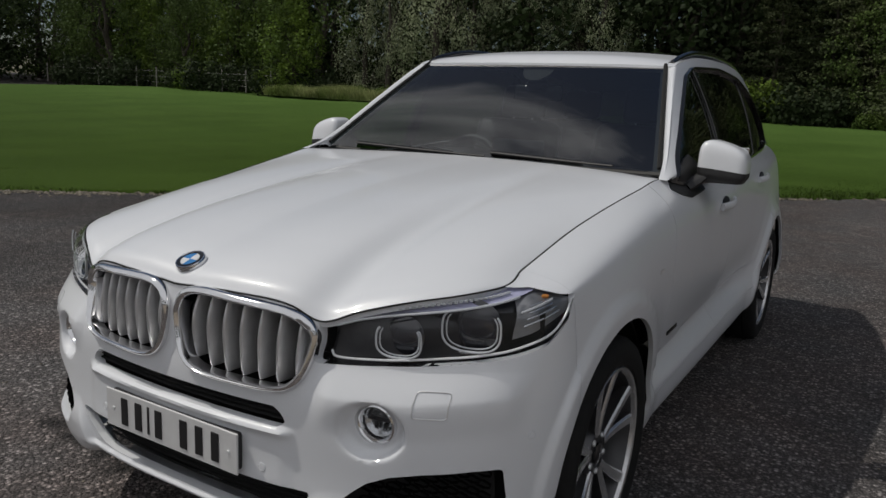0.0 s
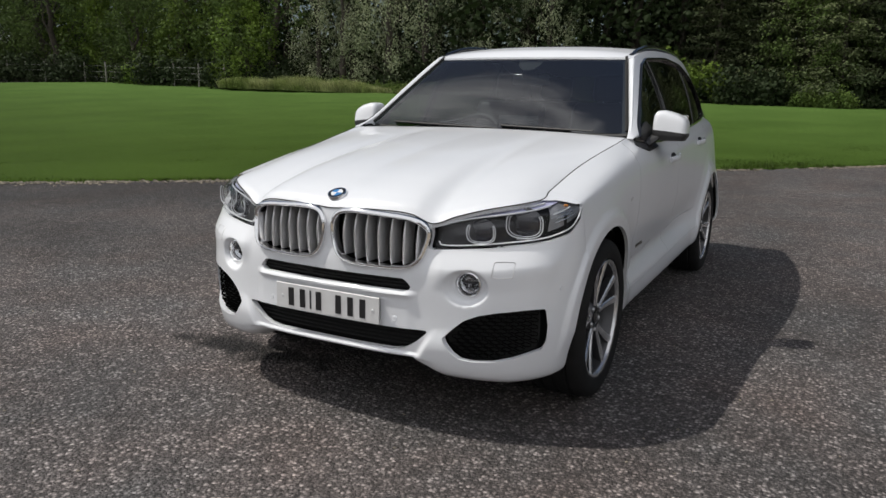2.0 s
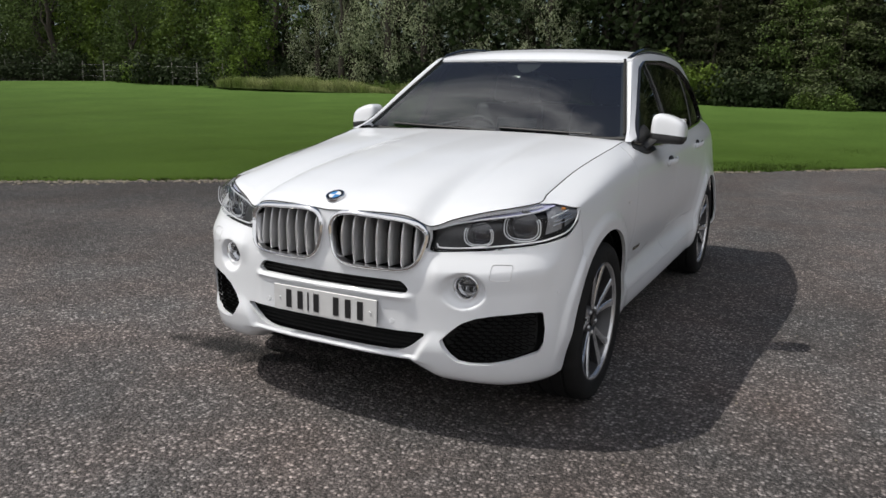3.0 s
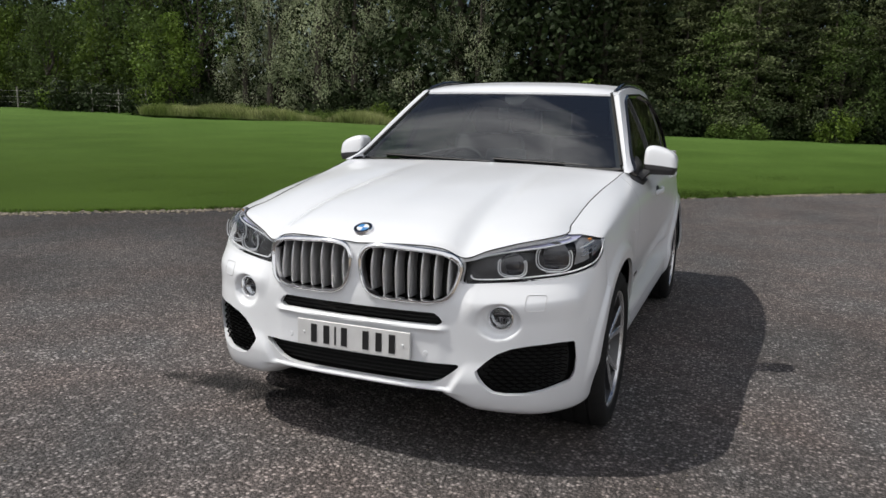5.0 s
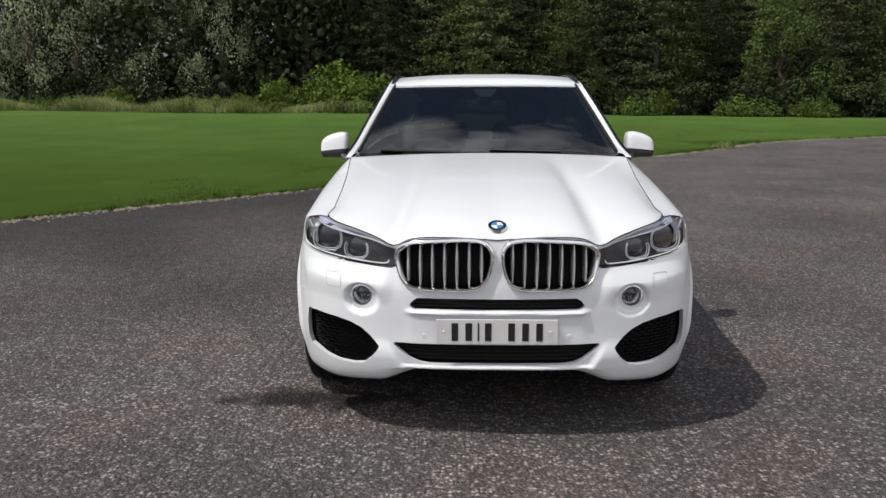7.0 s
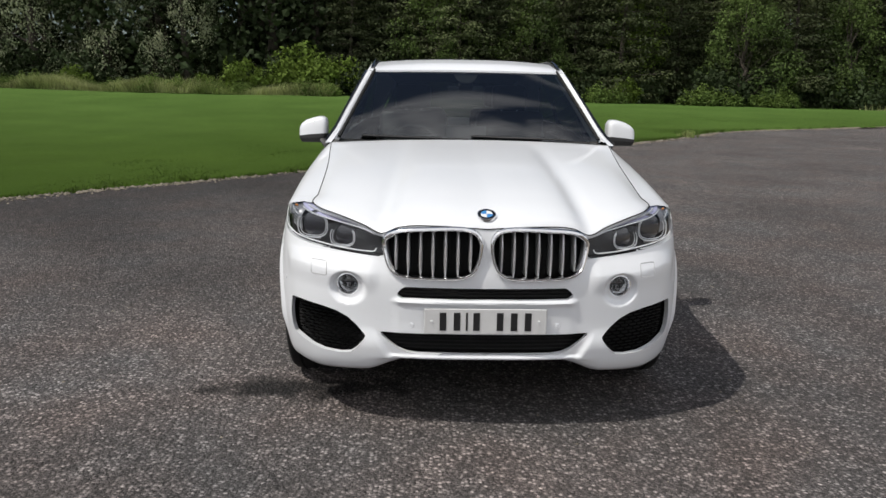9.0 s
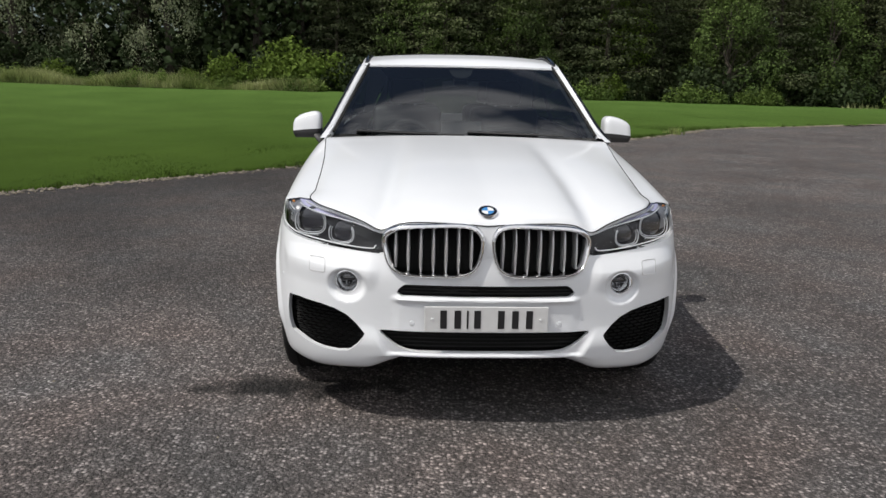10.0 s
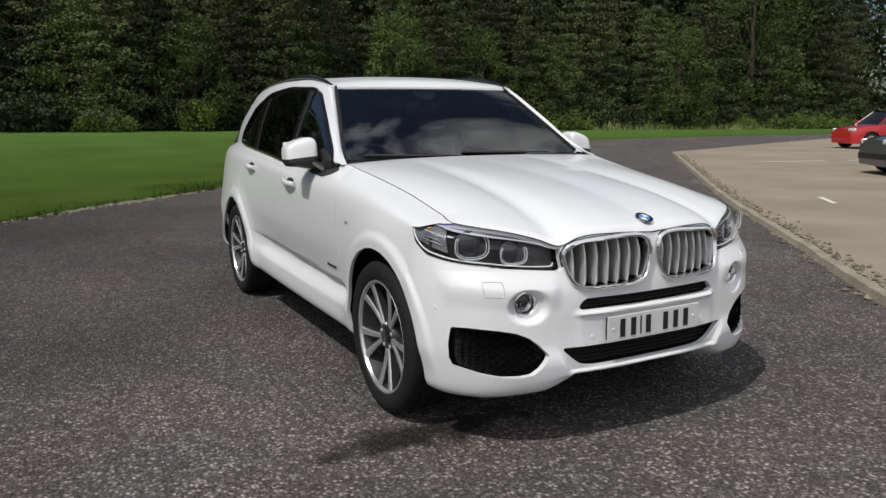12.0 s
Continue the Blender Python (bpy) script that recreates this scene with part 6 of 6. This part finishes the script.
def make_wheel(car, pose_m, turn):
    """A wheel whose outer face looks to +x: tyre, rim, ten spokes in pairs, hub cap, bolts and disc."""
    wheel = new("wheel")
    wheel.parent = car
    wheel.matrix_basis = pose_m
    prof = [(0.105, 0.268), (0.125, 0.281), (0.134, 0.306), (0.132, 0.330), (0.122, 0.352), (0.105, 0.3635), (0.07, 0.3675), (0.066, 0.3605), (0.058, 0.3605), (0.054, 0.368),
            (0.010, 0.3685), (0.007, 0.361), (-0.007, 0.361), (-0.010, 0.3685), (-0.054, 0.368), (-0.058, 0.3605), (-0.066, 0.3605), (-0.07, 0.3675), (-0.11, 0.362), (-0.132, 0.33), (-0.125, 0.281), (-0.105, 0.268)]
    bm = lathe(bmesh.new(), prof, 72, "x")
    bmesh.ops.delete(bm, geom=[f for f in bm.faces if len(f.verts) > 8], context="FACES")
    part("tyre", bm, "rubber", wheel, "black road tyre", angle=35)
    for name, mat, prof in (("rim", "alloy", [(0.108, 0.269), (0.117, 0.275), (0.122, 0.271), (0.119, 0.262), (0.107, 0.256)]),
                            ("rim_barrel", "alloy_dark", [(0.107, 0.256), (0.080, 0.250), (0.02, 0.237), (-0.06, 0.232), (-0.105, 0.256), (-0.105, 0.268)])):
        bm = lathe(bmesh.new(), prof, 72, "x")
        bmesh.ops.delete(bm, geom=[f for f in bm.faces if len(f.verts) > 8], context="FACES")
        part(name, bm, mat, wheel, "machined alloy rim" if mat == "alloy" else "grey rim barrel", angle=40)
    for k in range(5):
        base = turn + k * 2 * math.pi / 5
        for d in (-1, 1):
            bm = bmesh.new()
            spoke(bm, base + d * 0.12, base + d * 0.245, 0.060, 0.259, 0.012, 0.021, 0.082, 0.106, 0.034)
            part("spoke", bm, ["alloy", "alloy_dark"], wheel, "machined double spoke with grey flanks", angle=25)
    bm = lathe(bmesh.new(), [(0.02, 0.085), (0.070, 0.080), (0.084, 0.070), (0.086, 0.045), (0.080, 0.038), (0.080, 0.0)], 40, "x")
    part("hub", bm, "alloy_dark", wheel, "grey hub")
    bm = lathe(bmesh.new(), [(0.078, 0.033), (0.090, 0.031), (0.092, 0.027), (0.092, 0.0)], 32, "x")
    part("hub_cap", bm, "black_gloss", wheel, "round dark hub cap")
    for k in range(5):
        a = turn + 0.63 + k * 2 * math.pi / 5
        bm = lathe(bmesh.new(), [(0.07, 0.010), (0.088, 0.010), (0.091, 0.008), (0.091, 0.0)], 6, "x", Matrix.Translation((0, 0.058 * math.cos(a), 0.058 * math.sin(a))))
        part("wheel_bolt", bm, "satin", wheel)
    bm = lathe(bmesh.new(), [(-0.03, 0.18), (0.0, 0.18), (0.0, 0.07), (0.02, 0.065), (0.02, 0.0)], 40, "x")
    part("brake_disc", bm, "satin", wheel, "grey brake disc")
    bm = lathe(bmesh.new(), [(-0.09, 0.232), (-0.07, 0.232), (-0.07, 0.0)], 32, "x")
    part("wheel_back", bm, "void", wheel)
    bm = bmesh.new()
    box(bm, (0.07, 0.10, 0.22), pose(0.0, 0.145, 0.02), 0.02)
    part("brake_caliper", bm, "alloy_dark", wheel)


# ---- interior
def seat(car, x, y):
    ob = new("car_seat")
    ob.parent = car
    tagged(ob, label="dark leather front seat" if y < 3 else "dark leather rear seat")
    w = 0.52
    bm = bmesh.new()
    box(bm, (w, 0.50, 0.16), pose(x, y, 0.70, -6), 0.06, 4)
    part("seat_cushion", bm, "leather", ob)
    bm = bmesh.new()
    box(bm, (w, 0.15, 0.62), pose(x, y + 0.30, 1.02, -17), 0.06, 4)
    part("seat_back", bm, "leather", ob)
    bm = bmesh.new()
    box(bm, (0.27, 0.10, 0.19), pose(x, y + 0.43, 1.42, -12), 0.04, 4)
    part("headrest", bm, "leather", ob)
    for d in (-0.06, 0.06):
        bm = sweep(bmesh.new(), [Vector((x + d, y + 0.40, 1.27)), Vector((x + d, y + 0.425, 1.36))], oval(0.007, 0.007, 8))
        part("headrest_rod", bm, "satin", ob)


def build_interior(car):
    bm = bmesh.new()
    path = [Vector((x, 1.97 + 0.02 * (x / 0.75) ** 2, 1.09 - 0.02 * (x / 0.75) ** 2 + (0.035 if -0.55 < x < -0.18 else 0))) for x in grid(-0.76, 0.76, 40)]
    sweep(bm, path, [(-0.28, -0.06), (0.10, -0.20), (0.16, -0.08), (0.12, 0.02), (-0.05, 0.055), (-0.27, 0.045)])
    part("dashboard", bm, "trim", car, "dark dashboard", angle=50)
    bm = bmesh.new()
    box(bm, (0.27, 0.02, 0.10), pose(0, 2.02, 1.19, -12), 0.01)
    part("centre_display", bm, "black_gloss", car)
    # steering wheel on the right-hand side
    c = Matrix.Translation((-0.37, 2.16, 1.06)) @ pose(0, 0, 0, 62)
    path = [c @ Vector((0.185 * math.cos(t), 0.185 * math.sin(t), 0)) for t in grid(0, 2 * math.pi, 49)[:-1]]
    bm = sweep(bmesh.new(), path, oval(0.016, 0.016, 8), closed=True, up=Vector((0, 0.3, 1)))
    sw = part("steering_wheel", bm, "leather", car, "dark leather steering wheel")
    bm = bmesh.new()
    box(bm, (0.13, 0.11, 0.05), c, 0.02)
    for a in (0, 180, 270):
        box(bm, (0.13, 0.035, 0.02), c @ pose(0, 0, 0, 0, 0, a) @ pose(0.11, 0, 0), 0.006, 1)
    part("wheel_boss", bm, "trim", sw)
    for x, y in ((-0.37, 2.42), (0.37, 2.42), (-0.37, 3.36), (0.37, 3.36)):
        seat(car, x, y)
    bm = bmesh.new()
    box(bm, (0.25, 0.035, 0.075), Matrix.Translation(screen(0, 0.80) + Vector((0, 0.10, -0.06))), 0.014, 3)
    part("interior_mirror", bm, "black_gloss", car)
    bm = bmesh.new()
    box(bm, (0.24, 1.1, 0.22), pose(0, 2.5, 0.68), 0.04)
    part("centre_console", bm, "trim", car)
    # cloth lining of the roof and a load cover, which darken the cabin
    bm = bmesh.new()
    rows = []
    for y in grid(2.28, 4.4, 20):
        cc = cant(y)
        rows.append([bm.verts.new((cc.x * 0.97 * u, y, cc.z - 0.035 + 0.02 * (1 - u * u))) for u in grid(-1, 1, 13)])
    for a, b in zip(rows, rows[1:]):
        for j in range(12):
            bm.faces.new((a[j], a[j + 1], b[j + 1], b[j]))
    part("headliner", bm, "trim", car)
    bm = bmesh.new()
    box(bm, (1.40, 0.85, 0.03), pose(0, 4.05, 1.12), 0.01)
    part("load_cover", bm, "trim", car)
    for side in (1, -1):
        bm = bmesh.new()
        box(bm, (0.06, 2.1, 0.62), pose(side * 0.80, 2.55, 0.82), 0.03)
        part("door_lining", bm, "trim", car)


# ---- tail
def build_tail(car):
    bm = bmesh.new()
    prof_z = grid(0.40, 1.20, 15)

    def back_y(x, z):
        return 4.86 - 0.12 * (abs(x) / 0.8) ** 3 - 0.10 * smooth01((z - 0.75) / 0.5) - 0.02 * smooth01((0.5 - z) / 0.2)

    def half(z):
        return float(np.interp(z, [0.36, 0.48, 0.62, 0.84, 1.08, 1.20], [0.68, 0.80, 0.82, 0.825, 0.79, 0.69]))
    bm = sheet(lambda u, z: Vector((half(z) * u, back_y(half(z) * u, z), z)), grid(-1, 1, 41), grid(0.36, 1.20, 24))
    part("tailgate", bm, "paint", car, "white tailgate and rear bumper", angle=50)
    bm = sheet(lambda u, w: Vector(((0.72 + (0.575 - 0.72) * w) * u, 4.75 + (4.52 - 4.75) * w - 0.03 * u * u, 1.20 + (1.56 - 1.20) * w)), grid(-1, 1, 21), grid(0, 1, 12))
    part("rear_glass", bm, "tint", car, "dark tinted rear glass")
    for side in (1, -1):
        bm = sheet(lambda u, z: Vector((side * (half(z) * u + 0.004), back_y(half(z) * u, z) + 0.006, z)), grid(0.58, 1.0, 14), grid(0.92, 1.05, 8), None, 0.012, Vector((0, -1, 0)))
        part("tail_lamp", bm, "red_lens", car, "red tail lamp")
        bm = sheet(lambda t, q: Vector((side * (skin(1 + 4.5 + 0.25 * t - JOIN, 7.0).lerp(Vector((0.575 + 0.145 * t * 0.2, 4.5 + 0.25 * t, 1.56 - 0.36 * t)), q)).x, 4.5 + 0.25 * t,
                                        skin(1 + 4.5 + 0.25 * t - JOIN, 7.0).z + (1.545 - 0.345 * t - skin(1 + 4.5 + 0.25 * t - JOIN, 7.0).z) * q)), grid(0, 1, 10), grid(0, 1, 8))
        part("rear_pillar", bm, "paint", car, "white rear pillar")
    bm = bmesh.new()
    box(bm, (1.02, 0.16, 0.03), pose(0, 4.55, 1.572, -10), 0.012, 3)
    part("roof_spoiler", bm, "paint", car, "white roof spoiler")


def build_car():
    car = thing("white_suv", "glossy white luxury sport utility car parked on asphalt", "car")
    build_shell(car)
    build_bonnet(car)
    build_grille(car)
    build_lamps(car)
    build_cabin(car)
    build_mirrors(car)
    for y in (AXLE_F, AXLE_R):
        make_wheel(car, pose(0.814, y + 0.006, HUB_Z), 0.35 if y < 1 else 0.9)
        make_wheel(car, pose(-0.814, y + 0.006, HUB_Z, 0, 0, 180), 1.0 if y < 1 else 0.55)
    build_interior(car)
    build_tail(car)


build_car()


# ---------------------------------------------------------------- the other parked cars
def parked_car(name, label, paint, at, length, width, height, nose):
    """A plain small car that looks to -y: lofted body, glasshouse, lamps and wheels."""
    car = thing(name, label, "car", at)
    L, W, H = length, width / 2, height
    top = keyed((0, 0.52 * H), (0.06 * L, 0.56 * H), (0.25 * L, 0.63 * H), (0.30 * L, 0.645 * H), (0.8 * L, 0.67 * H), (L, 0.62 * H))
    half_w = keyed((0, 0.70 * W), (0.05 * L, 0.90 * W), (0.18 * L, 0.98 * W), (0.5 * L, W), (0.85 * L, 0.97 * W), (L, 0.78 * W))
    front, rear, R = 0.185 * L, 0.80 * L, 0.31

    def body(y, t):
        w, z = float(half_w(y)[0]), float(top(y)[0])
        a = t * math.pi / 2 if t > 0 else 0
        tt = abs(t)
        x = w * (1 - max(0, tt - 0.55) ** 2 * 1.2) if tt < 1 else 0
        ang = tt
        if ang < 0.7:
            zz = 0.20 + (z - 0.24) * ang / 0.7
            x = w * (0.96 + 0.04 * math.sin(math.pi * ang / 0.7))
        else:
            k = (ang - 0.7) / 0.3
            x = w * (0.96 - 0.96 * k)
            zz = z - 0.04 + 0.045 * math.sqrt(1 - (1 - k) ** 2) + 0.02 * k
        return Vector((math.copysign(x, t), y, zz))
    keep = lambda y, t, p: min(math.hypot(p.y - front, p.z - R), math.hypot(p.y - rear, p.z - R)) - R - 0.05 if abs(t) < 0.69 else 1.0
    bm = sheet(body, grid(0, L, 80), grid(-1, 1, 61), keep)
    bmesh.ops.holes_fill(bm, edges=[e for e in bm.edges if len(e.link_faces) == 1 and (all(v.co.y < 0.001 for v in e.verts) or all(v.co.y > L - 0.001 for v in e.verts))], sides=0)
    part("body", bm, paint, car)
    bm = bmesh.new()
    box(bm, (W * 1.7, L * 0.9, 0.25), pose(0, L / 2, 0.36), 0.03)
    part("underbody", bm, "void", car)
    # glasshouse: dark glass below a painted roof
    z0, z1 = 0.62 * H, H
    base = [(W * 0.86, 0.27 * L), (W * 0.92, 0.50 * L), (W * 0.88, 0.93 * L)]
    roofp = [(W * 0.66, 0.43 * L), (W * 0.70, 0.60 * L), (W * 0.66, 0.86 * L)]

    def house(y_t, q):
        s, t = (-1 if y_t < 0 else 1), abs(y_t) - 1
        b = keyed((0, *base[0]), (0.5, *base[1]), (1, *base[2]))(t)
        r = keyed((0, *roofp[0]), (0.5, *roofp[1]), (1, *roofp[2]))(t)
        return Vector((s * (b[0] + (r[0] - b[0]) * q), b[1] + (r[1] - b[1]) * q, z0 + (z1 - 0.05 - z0) * q))
    for s in (1, -1):
        bm = sheet(house, grid(s * 1.0, s * 2.0, 16), grid(0, 1, 8))
        part("side_window", bm, "black_gloss", car, "dark side glass")
        for t in (1.0, 1.48, 2.0):
            bm = sweep(bmesh.new(), [house(s * t, q) + Vector((s * 0.004, 0, 0)) for q in grid(0, 1, 8)], oval(0.030, 0.018, 8))
            part("pillar", bm, paint, car)
    for t, nm in ((1.0, "windscreen"), (2.0, "rear_screen")):
        bm = bmesh.new()
        rows = [[bm.verts.new(house(1 * t, q).lerp(house(-1 * t, q), u) + Vector((0, (-0.10 if t < 1.5 else 0.06) * math.sin(math.pi * u), 0))) for u in grid(0, 1, 13)] for q in grid(0, 1, 8)]
        for a, b in zip(rows, rows[1:]):
            for j in range(12):
                bm.faces.new((a[j], a[j + 1], b[j + 1], b[j]))
        part(nm, bm, "black_gloss", car, "dark glass")
    bm = bmesh.new()
    rows = []
    for t in grid(1, 2, 14):
        a, b = house(t, 1.0), house(-t, 1.0)
        rows.append([bm.verts.new(a.lerp(b, u) + Vector((0, -0.10 * (2 - t) * math.sin(math.pi * u), 0.05 * math.sin(math.pi * u) ** 0.5))) for u in grid(0, 1, 15)])
    for a, b in zip(rows, rows[1:]):
        for j in range(14):
            bm.faces.new((a[j], a[j + 1], b[j + 1], b[j]))
    part("roof", bm, paint, car)
    for s in (1, -1):
        bm = bmesh.new()
        box(bm, (0.30, 0.16, 0.13), pose(s * W * 0.66, 0.10, 0.50 * H, 0, 0, s * 28), 0.04, 3)
        part("head_lamp", bm, "lamp_inner", car, "pale head lamp")
        bm = bmesh.new()
        box(bm, (0.18, 0.12, 0.18), pose(s * W * 0.74, L - 0.07, 0.55 * H), 0.03, 3)
        part("tail_lamp", bm, "red_lens", car, "red tail lamp")
        bm = bmesh.new()
        bmesh.ops.create_uvsphere(bm, u_segments=16, v_segments=10, radius=1, matrix=pose(s * (W + 0.10), 0.34 * L, 0.70 * H) @ Matrix.Diagonal((0.11, 0.07, 0.075, 1)))
        part("door_mirror", bm, paint, car)
        for y in (front, rear):
            m = pose(s * (W - 0.11), y, R, 0, 0, 0 if s > 0 else 180)
            wheel = new("wheel")
            wheel.parent, wheel.matrix_basis = car, m
            bm = lathe(bmesh.new(), [(0.08, 0.20), (0.10, 0.22), (0.10, 0.27), (0.08, R), (-0.08, R), (-0.10, 0.25), (-0.09, 0.20)], 36, "x")
            bmesh.ops.delete(bm, geom=[f for f in bm.faces if len(f.verts) > 8], context="FACES")
            part("tyre", bm, "rubber", wheel)
            bm = lathe(bmesh.new(), [(0.085, 0.205), (0.095, 0.20), (0.06, 0.18), (0.05, 0.0)], 36, "x")
            part("rim", bm, "alloy", wheel)
            for k in range(5):
                bm = bmesh.new()
                a = k * 2 * math.pi / 5 + 0.3
                spoke(bm, a, a, 0.03, 0.195, 0.03, 0.022, 0.08, 0.09, 0.02)
                part("spoke", bm, ["alloy", "alloy_dark"], wheel)
    bm = bmesh.new()
    box(bm, (W * 1.5, 0.06, 0.14), pose(0, 0.02, 0.42), 0.02)
    part("front_bumper", bm, nose, car, "dark lower bumper")


MAT["red"] = material("red_paint", (0.42, 0.012, 0.016), 0.3, coat=1.0, vary=0.05, scale=3.0)
MAT["grey"] = material("grey_paint", (0.075, 0.083, 0.092), 0.32, 0.4, coat=1.0, vary=0.05, scale=3.0)
parked_car("red_hatchback", "small bright red hatchback parked on the concrete pad", "red", pose(25.8, 16.7, rise(25.8, 16.7) + 0.035, 0, 0, -112), 3.9, 1.70, 1.46, "red")
parked_car("grey_hatchback", "dark grey compact car parked on the concrete pad", "grey", pose(14.6, 8.3, rise(14.6, 8.3) + 0.035, 0, 0, -122), 4.1, 1.76, 1.50, "black")
